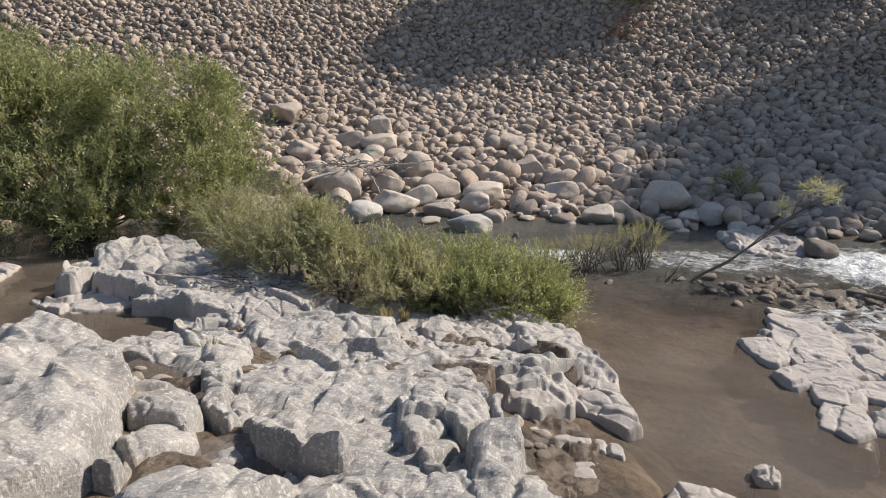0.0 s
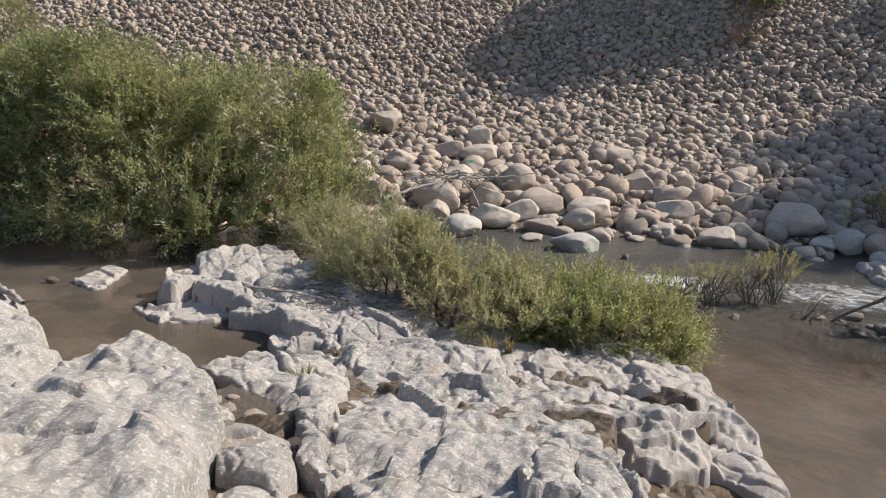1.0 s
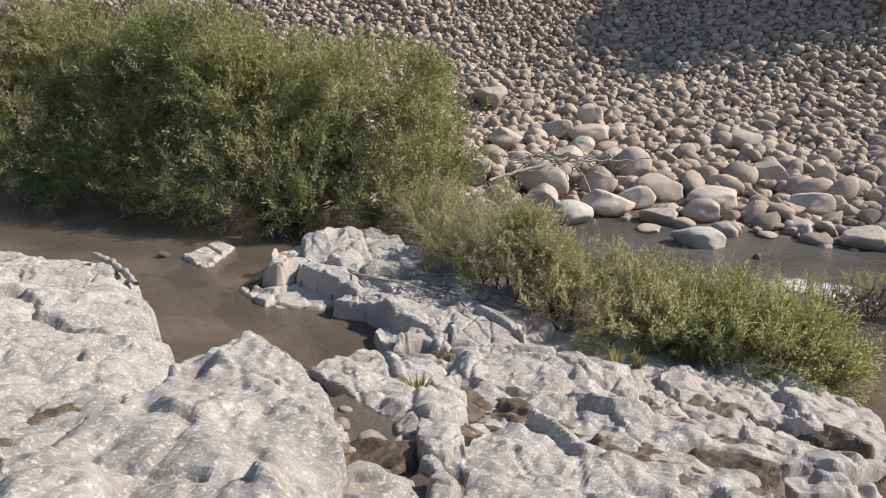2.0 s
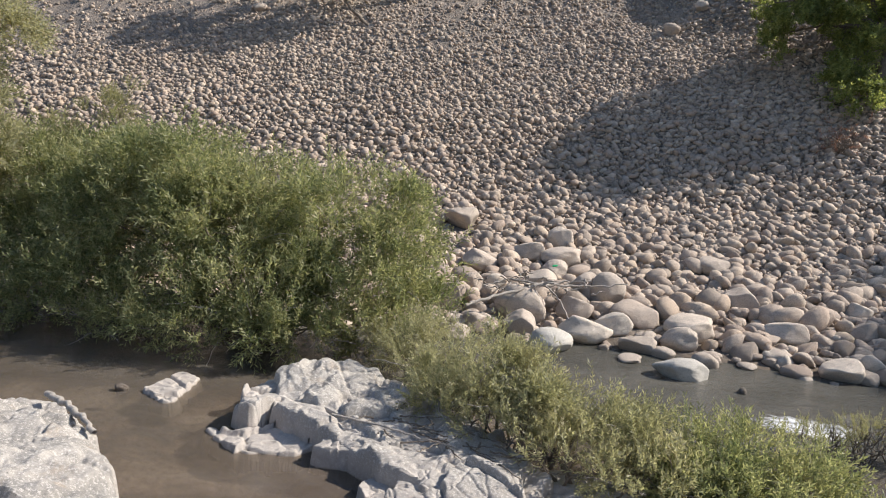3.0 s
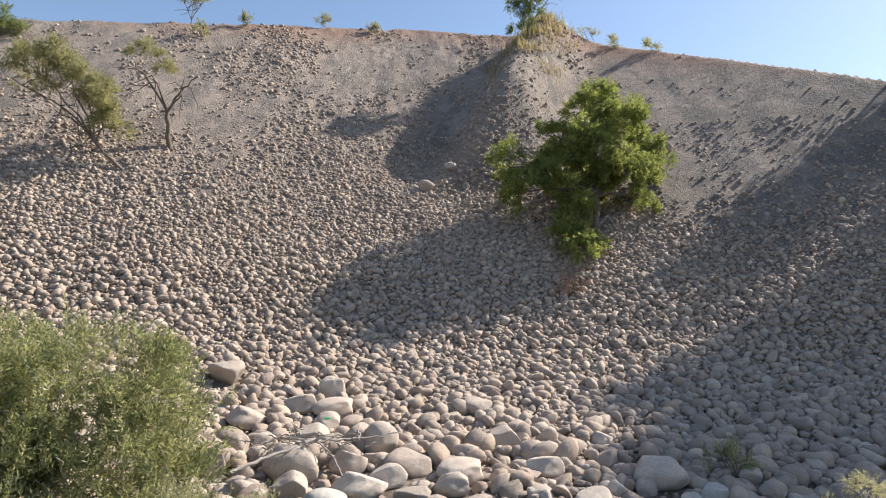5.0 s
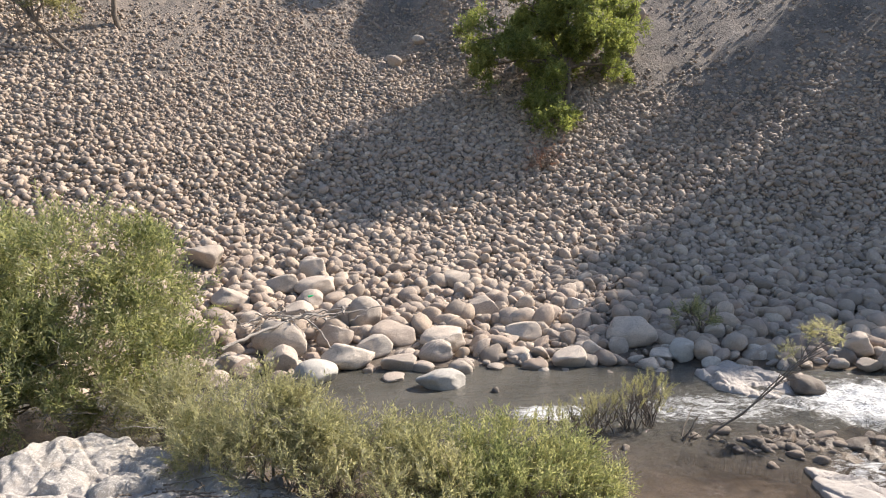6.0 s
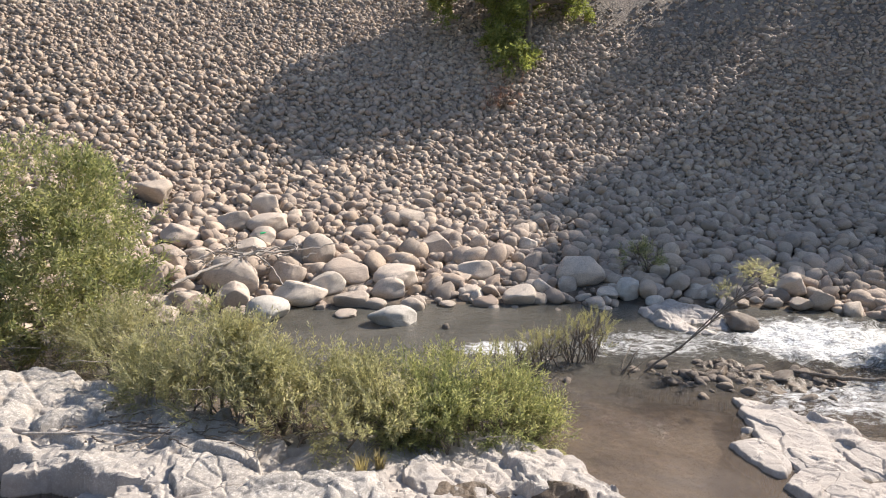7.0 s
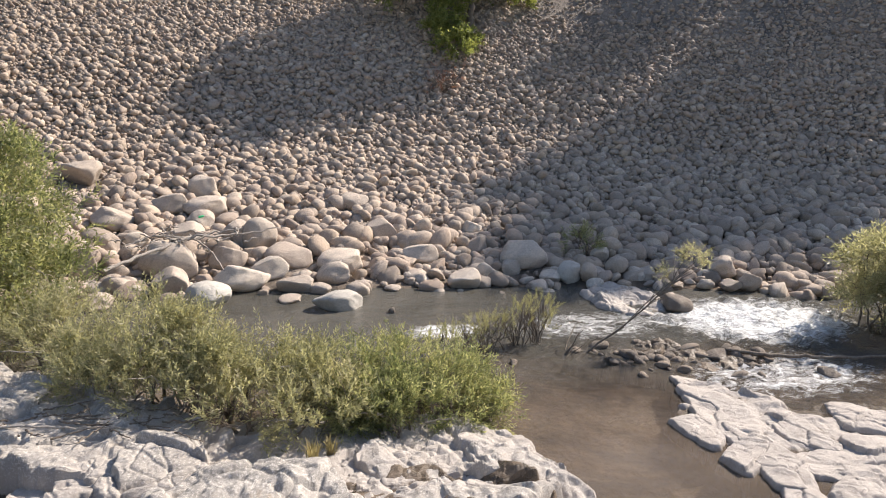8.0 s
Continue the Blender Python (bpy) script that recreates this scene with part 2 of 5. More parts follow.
GRASS = leaf_material("green_grass", [(0.1, (0.13, 0.15, 0.03)), (0.6, (0.25, 0.27, 0.06)), (0.95, (0.38, 0.36, 0.12))])
BARK = bark_material("bark", (0.10, 0.075, 0.055), (0.24, 0.20, 0.16))
DRIFT = bark_material("driftwood", (0.22, 0.19, 0.165), (0.46, 0.42, 0.37))

# ---- helpers for shapes ----
rng = np.random.default_rng(7)


def mesh_from(name, verts, faces, material, smooth=True):
    """A mesh from arrays; all faces have the same number of corners."""
    verts, faces = np.asarray(verts, np.float32), np.asarray(faces, np.int32)
    me = bpy.data.meshes.new(name)
    k = faces.shape[1]
    me.vertices.add(len(verts))
    me.vertices.foreach_set("co", verts.ravel())
    me.loops.add(faces.size)
    me.loops.foreach_set("vertex_index", faces.ravel())
    me.polygons.add(len(faces))
    me.polygons.foreach_set("loop_start", np.arange(0, faces.size, k, dtype=np.int32))
    me.polygons.foreach_set("loop_total", np.full(len(faces), k, np.int32))
    me.polygons.foreach_set("use_smooth", np.full(len(faces), smooth, bool))
    me.update(calc_edges=True)
    me.validate()
    me.materials.append(material)
    return me


def piece(name, me, parent=None, label=""):
    ob = new(name, me)
    if parent is not None:
        ob.parent = parent
    if label:
        tagged(ob, label)
    return ob


def thing(name, label, category, group="", kind="", at=(0, 0, 0)):
    ob = new(name)
    ob.location = at
    ob.empty_display_size = 0.2
    return tagged(ob, label, category, group, kind)


def fbm(x, y, z, octaves=4, seed=0.0):
    """Smooth noise from sums of turned sine waves, about -1 to 1."""
    out, amp, total = 0.0, 1.0, 0.0
    fx, fy, fz = x + seed * 3.1, y - seed * 1.7, z + seed * 2.3
    for i in range(octaves):
        a = 1.1 + i * 2.4
        u = fx * math.cos(a) + fy * math.sin(a) + 0.4 * fz
        v = -fx * math.sin(a) + fy * math.cos(a) - 0.3 * fz
        w = fz * 0.9 + 0.35 * u
        out = out + amp * (np.sin(u * 1.7 + 1.3 * np.sin(v * 1.1 + i)) * np.cos(v * 1.9 + 1.1 * np.sin(w * 1.3 - i)) + 0.4 * np.sin(w * 2.3 + u))
        total += 1.3 * amp
        fx, fy, fz, amp = fx * 2.03, fy * 2.03, fz * 2.03, amp * 0.5
    return out / total


# ---- the lie of the land ----
SLOPE_AT = np.array([0.0, 4, 8, 12, 17, 22, 28, 36, 60])
SLOPE_Z = np.concatenate([[0], np.cumsum(np.array([0.21, 0.276, 0.416, 0.846, 0.897, 0.886, 0.868, 0.86]) * np.diff(SLOPE_AT))])


def from_foot(x, y):
    """How far a place lies behind the foot of the far bank."""
    return y - foot_line(x)


def foot_line(x):
    """The foot of the far bank: it curves towards the viewer on both sides."""
    l = np.maximum(-np.asarray(x, float), 0)
    return 15.95 - 0.009 * np.maximum(x, 0) ** 2 - 0.016 * np.minimum(l, 12) ** 2 - 0.2 * np.maximum(l - 12, 0)


def bank(x, y):
    d = from_foot(x, y)
    z = (np.interp(d - 0.8, SLOPE_AT, SLOPE_Z) + np.interp(d + 0.8, SLOPE_AT, SLOPE_Z)) / 2
    z = np.where(d < 1, np.minimum(z, 0.21 * np.maximum(d, -3)), z)
    # spur with the hollow beside it
    spine = 5.2 + (d - 27) * 0.42
    z = z + 4.4 * np.exp(-(((x - spine) / 2.6) ** 2)) * np.clip((d - 22) / 6, 0, 1) * np.clip((46 - d) / 8, 0, 1)
    z = z - 1.3 * np.exp(-(((x - spine + 4.6) / 2.6) ** 2) - ((d - 26.5) / 4.0) ** 2)
    # rills down the upper slope
    up = np.clip((d - 16) / 8, 0, 1)
    z = z + up * (0.28 - 0.18 * np.clip((x - 8) / 5, 0, 1)) * fbm(x * 0.55, y * 0.16, 0 * x, 4, 2.0) + up * 0.26 * fbm(x * 1.1, y * 0.8, 0 * x, 4, 7.0) * np.clip(0.55 + fbm(x * 0.22, y * 0.22, 0 * x, 2, 13.0), 0.1, 1) * (1 - 0.8 * np.clip((x - 8) / 5, 0, 1))
    cap = np.maximum(32.0 - 0.0115 * np.maximum(x, 0) ** 2, 9.0) - 0.235 * np.maximum(-x - 3, 0) + 0.25 * fbm(x * 0.3, y * 0.3, 0 * x, 3, 5.0)
    over = z - cap
    return np.where(over > 0, cap + 0.25 * np.tanh(over * 0.2), z)


def shelf(x, y):
    """The rock shelf on which the camera is carried, and the river's bed before it."""
    z = 0.28 + 0.27 * (6 - y) - 0.52 + 0.08 * fbm(x * 1.9, y * 1.9, 0 * x, 3, 6.0)
    side = np.clip((x - 1.2) / 0.9, 0, 1) * np.clip((y - 0.6) / 1.6, 0, 1)
    z = z * (1 - side) + side * (0.10 * (4.3 - y) - 0.55 * np.maximum(x - 3.0, 0))
    left = np.clip((-4.2 - x) / 0.8, 0, 1)
    z = z - left * np.maximum(y - 2.2, 0) * 0.9
    z = np.where(z > 3.1, 3.1 + 0.25 * (z - 3.1), z)
    return np.maximum(z, -0.45)


def ground_height(x, y):
    x, y = np.asarray(x, float), np.asarray(y, float)
    bed = -0.45 + 0.12 * fbm(x * 0.8, y * 0.8, 0 * x, 3, 1.0)
    return np.maximum(np.maximum(bank(x, y), shelf(x, y)), bed)


def spaced(*runs):
    out = [np.arange(a, b, s) for a, b, s in runs]
    return np.unique(np.concatenate(out))


def sheet(name, xs, ys, height, material):
    gx, gy = np.meshgrid(xs, ys)
    gz = height(gx, gy)
    verts = np.stack([gx, gy, gz], -1).reshape(-1, 3)
    nx, ny = len(xs), len(ys)
    i = (np.arange(ny - 1)[:, None] * nx + np.arange(nx - 1)[None]).ravel()
    return mesh_from(name, verts, np.stack([i, i + 1, i + nx + 1, i + nx], 1), material)


def rough_ground(x, y):
    return ground_height(x, y) + 0.05 * fbm(x * 2.1, y * 2.1, 0 * x, 4, 3.0)


ground = piece("ground", sheet("ground", spaced((-900, -100, 100), (-100, -55, 5), (-55, -12, 0.4), (-12, 12, 0.16), (12, 45, 0.4), (45, 100, 5), (100, 901, 100)), spaced((-900, -100, 100), (-100, -20, 8), (-20, -4, 1), (-4, 10, 0.16), (10, 62, 0.3), (62, 110, 4), (110, 901, 100)), rough_ground, GROUND))
tagged(ground, "sandy slope and silty bed of a river valley", "ground", kind="structure")


def water_height(x, y):
    a = np.clip(1 - np.hypot((x - 11.8) / 5.0, (y - 11.5) / 3.2), 0, 1)
    b = np.clip(1 - np.hypot((x - 4.9) / 2.8, (y - 12.0) / 2.0), 0, 1)
    c = np.clip(1 - np.hypot((x - 9.4) / 3.0, (y - 8.5) / 1.8), 0, 1)
    return 0.20 * np.minimum(1, 2 * a + b + 0.7 * c) * fbm(x * 2.4, y * 3.6, 0 * x, 4, 8.0) + 0.012 * fbm(x * 1.5, y * 2.0, 0 * x, 3, 4.0)


river = piece("river_water", sheet("river_water", spaced((-60, -12, 1.5), (-12, 2, 0.25), (2, 18, 0.09), (18, 60, 1.5)), spaced((-2, 7, 0.25), (7, 15, 0.09), (15, 20, 0.4)), water_height, WATER))
tagged(river, "shallow brown river with white broken water", "water", kind="structure")

# ---- bedrock outcrop ----


def distance_to_edge(px, py, poly):
    """Signed distance to a closed outline, positive inside."""
    best = np.full(px.shape, 1e9)
    inside = np.zeros(px.shape, bool)
    n = len(poly)
    for i in range(n):
        (ax, ay), (bx, by) = poly[i], poly[(i + 1) % n]
        ex, ey = bx - ax, by - ay
        t = np.clip(((px - ax) * ex + (py - ay) * ey) / (ex * ex + ey * ey + 1e-12), 0, 1)
        best = np.minimum(best, np.hypot(px - ax - t * ex, py - ay - t * ey))
        cross = (ay > py) != (by > py)
        inside ^= cross & (px < ex * (py - ay) / (ey if abs(ey) > 1e-9 else 1e-9) + ax)
    return np.where(inside, best, -best)


def facets(x, y, span, tilt, off, rs, chip=0.0, groove=0.0):
    """Cells with a plane of their own each, as a broken rock face has."""
    gx0, gy0 = np.arange(x.min() - span, x.max() + span, span), np.arange(y.min() - span, y.max() + span, span)
    sx = gx0[None] + rs.uniform(-0.45, 0.45, (len(gy0), len(gx0))) * span
    sy = gy0[:, None] + rs.uniform(-0.45, 0.45, (len(gy0), len(gx0))) * span
    ta, tb, to = rs.normal(0, tilt, sx.shape), rs.normal(0, tilt, sx.shape), rs.normal(0, off, sx.shape)
    to = np.where(rs.random(sx.shape) < chip, -4 * off - 0.03, to)
    i0, j0 = np.floor((x - gx0[0]) / span + 0.5).astype(int), np.floor((y - gy0[0]) / span + 0.5).astype(int)
    best, next_best, out = np.full(x.shape, 1e9), np.full(x.shape, 1e9), np.zeros(x.shape)
    for di in (-1, 0, 1):
        for dj in (-1, 0, 1):
            i, j = np.clip(i0 + di, 0, len(gx0) - 1), np.clip(j0 + dj, 0, len(gy0) - 1)
            dx, dy = x - sx[j, i], y - sy[j, i]
            d = dx * dx + dy * dy
            out = np.where(d < best, to[j, i] + ta[j, i] * dx + tb[j, i] * dy, out)
            next_best = np.where(d < best, best, np.minimum(next_best, d))
            best = np.minimum(best, d)
    apart = np.sqrt(next_best) - np.sqrt(best)
    return out - groove * np.exp(-((apart / 0.035) ** 2))


def broken_planes(x, y, span, rs):
    """Flat faces that meet along sharp ridges and creases, about -1 to 1."""
    a = rs.uniform(0, 3)
    table = rs.uniform(-1, 1, (61, 61))
    u0, v0 = (x * math.cos(a) - y * math.sin(a)) / span, (x * math.sin(a) + y * math.cos(a)) / span
    u0, v0 = u0 + 0.22 * fbm(u0 * 0.9, v0 * 0.9, 0 * x, 2, a), v0 + 0.22 * fbm(u0 * 0.9, v0 * 0.9, 0 * x, 2, a + 5)
    u, v = u0 + 0.577 * v0, 1.155 * v0
    i, j = np.floor(u).astype(int), np.floor(v).astype(int)
    fu, fv = u - i, v - j
    p00, p10, p01, p11 = (table[(j + dj) % 61, (i + di) % 61] for di, dj in ((0, 0), (1, 0), (0, 1), (1, 1)))
    return np.where(fu + fv < 1, p00 + fu * (p10 - p00) + fv * (p01 - p00), p11 + (1 - fu) * (p01 - p11) + (1 - fv) * (p10 - p11))


def rock_block(outline, z, gx, gy, drop, seed, label, rough=1.0, grow=0.06, hollows=(), material=None, worn=1.0, cracks=1.0):
    """A weathered block of bedrock: a rounded, stepped and pitted top on steep broken sides."""
    pts = np.array(outline, float)
    cx, cy = pts.mean(0)
    size = max(np.ptp(pts[:, 0]), np.ptp(pts[:, 1]))
    step = float(np.clip(size / 100, 0.015, 0.030))
    lo, hi = pts.min(0) - 0.25, pts.max(0) + 0.25
    xs, ys = np.arange(lo[0], hi[0] + step, step), np.arange(lo[1], hi[1] + step, step)
    x, y = np.meshgrid(xs, ys)
    s = seed * 1.37
    wx = x + 0.06 * fbm(x * 2.2, y * 2.2, 0 * x, 3, s) + 0.035 * fbm(x * 7, y * 7, 0 * x, 3, s + 4)
    wy = y + 0.06 * fbm(x * 2.2, y * 2.2, 0 * x, 3, s + 9) + 0.035 * fbm(x * 7, y * 7, 0 * x, 3, s + 14)
    inn = distance_to_edge(wx, wy, outline)
    inn = inn + grow
    soft = min(0.035, 0.06 * size) if z > 0.55 else min(0.06, 0.08 * size)
    edge = np.clip((inn + 0.02) / soft, 0, 1)
    lip = 1 - (1 - edge) ** 1.7
    rs = np.random.default_rng(seed + 100)
    flat = gx * (x - cx) + gy * (y - cy)
    rise = 0.04 * min(size, 2) if z > 0.3 else 0.0
    top = z + flat + rise
    big = min(size, 2.5) / 2.5
    # broken faces slope down along some of the edges
    n = len(pts)
    turn = 1 if np.dot(pts[:, 0], np.roll(pts[:, 1], -1)) - np.dot(pts[:, 1], np.roll(pts[:, 0], -1)) > 0 else -1
    for k in range(n):
        e = pts[(k + 1) % n] - pts[k]
        e = e / (np.linalg.norm(e) + 1e-9)
        deep = turn * (e[0] * (y - pts[k][1]) - e[1] * (x - pts[k][0])) + 0.03 * fbm(x * 3, y * 3, 0 * x, 2, s + k)
        cut, span = worn * rs.uniform(0.0, 0.20) * min(1, 0.35 + big), rs.uniform(0.10, 0.45) * min(1, 0.25 + big)
        top = np.minimum(top, z + flat + rise - cut * np.clip(1 - (deep + grow) / span, 0, 1.2))
    # slabs at slightly different levels, split along two joint directions
    a, b = x * 0.83 + y * 0.56, -x * 0.5 + y * 0.87
    wob = 0.35 * fbm(x * 1.4, y * 1.4, 0 * x, 3, s)
    ja, jb = a * 1.6 + wob + s, b * 1.15 - wob + s
    level = np.modf(np.abs(np.sin(np.floor(ja) * 12.9898 + np.floor(jb) * 78.233)) * 43.7)[0] - 0.5
    split = np.minimum(np.minimum(ja % 1, 1 - ja % 1) / 1.6, np.minimum(jb % 1, 1 - jb % 1) / 1.15)
    top = top + rough * big * (0.04 * level - 0.09 * np.clip(1 - split / 0.02, 0, 1) * (level > 0.1) )
    # flat broken facets at two scales, pits and grain
    qx, qy = x + 0.05 * fbm(x * 4, y * 4, 0 * x, 3, s + 6), y + 0.05 * fbm(x * 4, y * 4, 0 * x, 3, s + 16)
    for span, tilt, off, chip, groove in ((1.0, 0.10, 0.022, 0.0, 0.075), (0.5, 0.0, 0.006, 0.0, 0.03), (0.30, 0.02, 0.004, 0.07, 0.0), (0.14, 0.0, 0.002, 0.05, 0.0)):
        top = top + rough * facets(qx, qy, span, tilt, off * (0.3 + 0.7 * big), rs, chip, groove * cracks / rough)
    crease = fbm(x * 0.55, y * 0.82, 0 * x, 4, s + 21)
    some = np.clip(0.5 + 2 * fbm(x * 0.7, y * 0.7, 0 * x, 2, s + 5), 0, 1)
    top = top - rough * some * 0.03 * np.exp(-((crease / 0.05) ** 2))
    pit = np.clip(fbm(x * 4.1, y * 6.1, 0 * x, 3, s + 12) - 0.6, 0, 0.15)
    top = top - 0.2 * rough * (0.3 + big) * pit
    for hx, hy, hz, ra, rb in hollows:
        near = np.clip(1.5 - np.hypot((x - hx) / ra, (y - hy) / rb), 0, 0.5) * 2
        top = np.where(near > 0, top + (np.minimum(top, hz - 0.12) - top) * near, top)
    zz = top - drop * (1 - lip) - 0.05 * (1 - edge)
    for ax in (0, 1):
        zz = (np.roll(zz, 1, ax) + 2 * zz + np.roll(zz, -1, ax)) / 4
    for span, tall in ((0.9, 0.12), (0.42, 0.05), (0.17, 0.022), (0.07, 0.008)):
        zz = zz + tall * rough * (0.35 + 0.65 * big) * broken_planes(x, y, span, rs)
    zz = zz + 0.003 * rough * fbm(x * 8, y * 8, 0 * x, 4, s + 3)
    keep = inn > -0.055
    zz = np.where(inn < -0.02, top - drop - 0.15, zz)
    verts = np.stack([x, y, zz], -1).reshape(-1, 3)
    nx = len(xs)
    j, i = np.nonzero(keep[:-1, :-1] & keep[1:, :-1] & keep[:-1, 1:] & keep[1:, 1:])
    k = j * nx + i
    quads = np.stack([k, k + 1, k + nx + 1, k + nx], 1)
    used = np.unique(quads)
    remap = np.zeros(len(verts), np.int32)
    remap[used] = np.arange(len(used))
    ob = new("bedrock_block", mesh_from("bedrock_block", verts[used], remap[quads], material or BEDROCK, False))
    return tagged(ob, label, "rock", "bedrock outcrop by the river")


SHELF = [(-4.0, 3.2), (-3.6, 4.6), (-2.9, 5.4), (-2.2, 6.0), (-1.6, 6.2), (0.2, 6.4), (1.6, 6.5), (2.5, 5.7), (2.75, 4.9), (2.2, 4.4), (1.5, 4.2), (1.3, 2.6), (1.6, 1.2), (2.0, -0.6), (2.6, -3.4), (2.0, -5.3), (0.4, -6.2), (-2.2, -5.6), (-4.2, -6.0), (-5.6, -4.2), (-4.4, 1.5)]
# hollows: the wet ground between the blocks, then those that hold water
DAMP = ((-2.75, 3.3, 0.62, 0.85, 0.75), (-2.1, 2.5, 0.85, 0.55, 0.5), (-1.75, 1.7, 1.05, 0.32, 0.6), (1.55, 3.75, 0.45, 0.85, 0.28), (1.1, 5.45, 0.22, 0.25, 0.18), (1.9, 3.2, 0.4, 0.5, 0.4), (-1.4, 0.4, 1.35, 0.3, 0.5), (-0.5, 0.45, 1.45, 0.45, 0.4), (-0.85, 1.0, 1.3, 0.3, 0.4))
POOLS = ((-2.3, 2.75, 1.04, 0.5, 0.42), (-1.1, 1.38, 1.42, 0.32, 0.36), (-0.35, 0.3, 1.70, 0.4, 0.22))
rock_block(SHELF, 1.31, 0.0, -0.27, 0.5, 77, "fissured wet brown bedrock shelf beside the river", 1.0, 0.0, POOLS, WETROCK, 0.0)
UPPER = [(-1.75, 3.9), (-2.3, 4.9), (-2.2, 6.0), (-1.6, 6.2), (0.2, 6.4), (1.6, 6.5), (2.5, 5.7), (2.75, 4.9), (2.2, 4.4), (1.4, 4.1), (1.2, 2.6), (1.5, 1.2), (1.9, -0.6), (2.5, -3.6), (1.9, -5.2), (0.6, -5.8), (-0.9, -5.0), (-0.75, -0.4), (-0.6, 0.6), (-1.0, 1.5), (-1.3, 2.4)]
rock_block(UPPER, 1.26, 0.0, -0.275, 0.45, 78, "sloping pale bedrock shelf joining the larger blocks", 1.0, 0.0, DAMP + POOLS, None, 0.0)
rock_block([(-2.4, 5.8), (-1.2, 5.4), (0.2, 5.3), (1.6, 5.6), (2.7, 5.0), (3.05, 5.3), (2.8, 6.5), (1.8, 7.4), (0.3, 7.8), (-1.4, 8.1), (-2.4, 7.6)], 0.30, 0.0, -0.05, 0.4, 79, "low pinkish bedrock apron running under the willows", 0.9, 0.0, (), None, 0.0)
SILL = [(6.81, 8.57), (6.39, 7.98), (6.0, 7.31), (5.87, 6.79), (5.94, 6.4), (6.14, 5.9), (6.4, 5.62), (6.55, 5.27), (6.78, 4.98), (6.95, 4.6), (7.5, 3.6), (9.8, 3.6), (10.9, 5.2), (11.2, 6.9), (10.3, 7.1), (9.3, 7.4), (8.3, 7.25), (7.7, 8.0)]
rock_block(SILL, 0.06, 0.0, 0.0, 0.3, 91, "low cracked bedrock sill between pool and rapids", 0.8, 0.0, ((8.65, 7.0, 0.03, 0.42, 0.26), (7.5, 6.2, 0.03, 0.26, 0.15), (7.0, 7.3, 0.03, 0.16, 0.22), (8.9, 5.4, 0.03, 0.3, 0.2)), None, 0.4, 0.5)
rock_block([(-7.2, 8.4), (-6.4, 7.6), (-5.2, 7.2), (-3.9, 6.4), (-2.0, 6.0), (-1.4, 7.2), (-2.4, 8.3), (-4.0, 9.4), (-5.4, 10.0), (-6.8, 9.6)], 0.34, 0.0, -0.02, 0.35, 92, "layered pinkish bedrock ledge at the pool's edge", 1.0, 0.0, (), None, 0.0)
rock_block([(7.6, 14.6), (7.5, 13.2), (8.0, 12.6), (8.9, 12.45), (9.5, 12.7), (9.8, 13.6), (9.9, 15.0), (8.7, 15.4)], 0.12, 0.0, 0.06, 0.25, 93, "broad low pale slab between boulders and rapids", 0.8, 0.05, (), None, 1.6)
rock_block([(0.8, 4.2), (1.9, 4.35), (2.55, 3.9), (2.75, 3.2), (2.6, 2.2), (2.5, 1.0), (1.5, 1.0), (1.2, 2.6)], 0.19, 0.0, -0.12, 0.35, 94, "wet brown broken rock sloping into the pool", 0.6, 0.0, (), WETROCK, 0.0)
rock_block([(5.2, 10.3), (6.2, 9.4), (7.4, 8.9), (8.8, 8.8), (9.7, 9.2), (9.0, 9.9), (7.8, 10.5), (6.4, 10.9)], -0.03, 0.0, 0.0, 0.3, 95, "dark wet rock bar breaking the surface of the stream", 1.4, 0.0, (), WETROCK, 0.0)
def slab(outline, z, lean, drop):
    """One block of the outcrop, described by its size and where it lies."""
    SEEDS.append(len(SEEDS) + 1)
    xs, ys = [p[0] for p in outline], [p[1] for p in outline]
    wide = max(xs) - min(xs)
    worn, rough, grow, cracks = 0.45, 1.0, 0.12 if wide > 0.6 else 0.06, 1.0
    if wide > 2.5:
        text, worn = "large weathered pale grey bedrock block with cracks and pits", 0.8
    elif z < 0.3:
        text, rough, grow = "low pale bedrock slab at the edge of the brown water", 0.6, 0.08
    elif wide > 0.9:
        text = "pale grey bedrock slab with rounded worn edges"
    else:
        text = "small broken grey bedrock block among larger ones"
    if max(xs) < -1.0 and min(ys) > 5.8:
        text, worn, grow = "layered pinkish bedrock slab at the pool's edge", 0.15, 0.10
    if max(xs) < -0.6 and wide < 1.3 and max(ys) < 4.2:
        grow, z = 0.03, z + 0.06
    if min(xs) > 5.5 and z < 0.3:
        text, z, drop, worn, rough, grow = "flat pale cracked bedrock plate barely above the water", 0.25 * z + 0.045, 0.25, 0.3, 0.45, 0.12
        cracks = 0.25
    return rock_block(outline, z, 0.0, lean, 0.55 * drop, SEEDS[-1], text, rough, grow, (), None, worn, cracks)


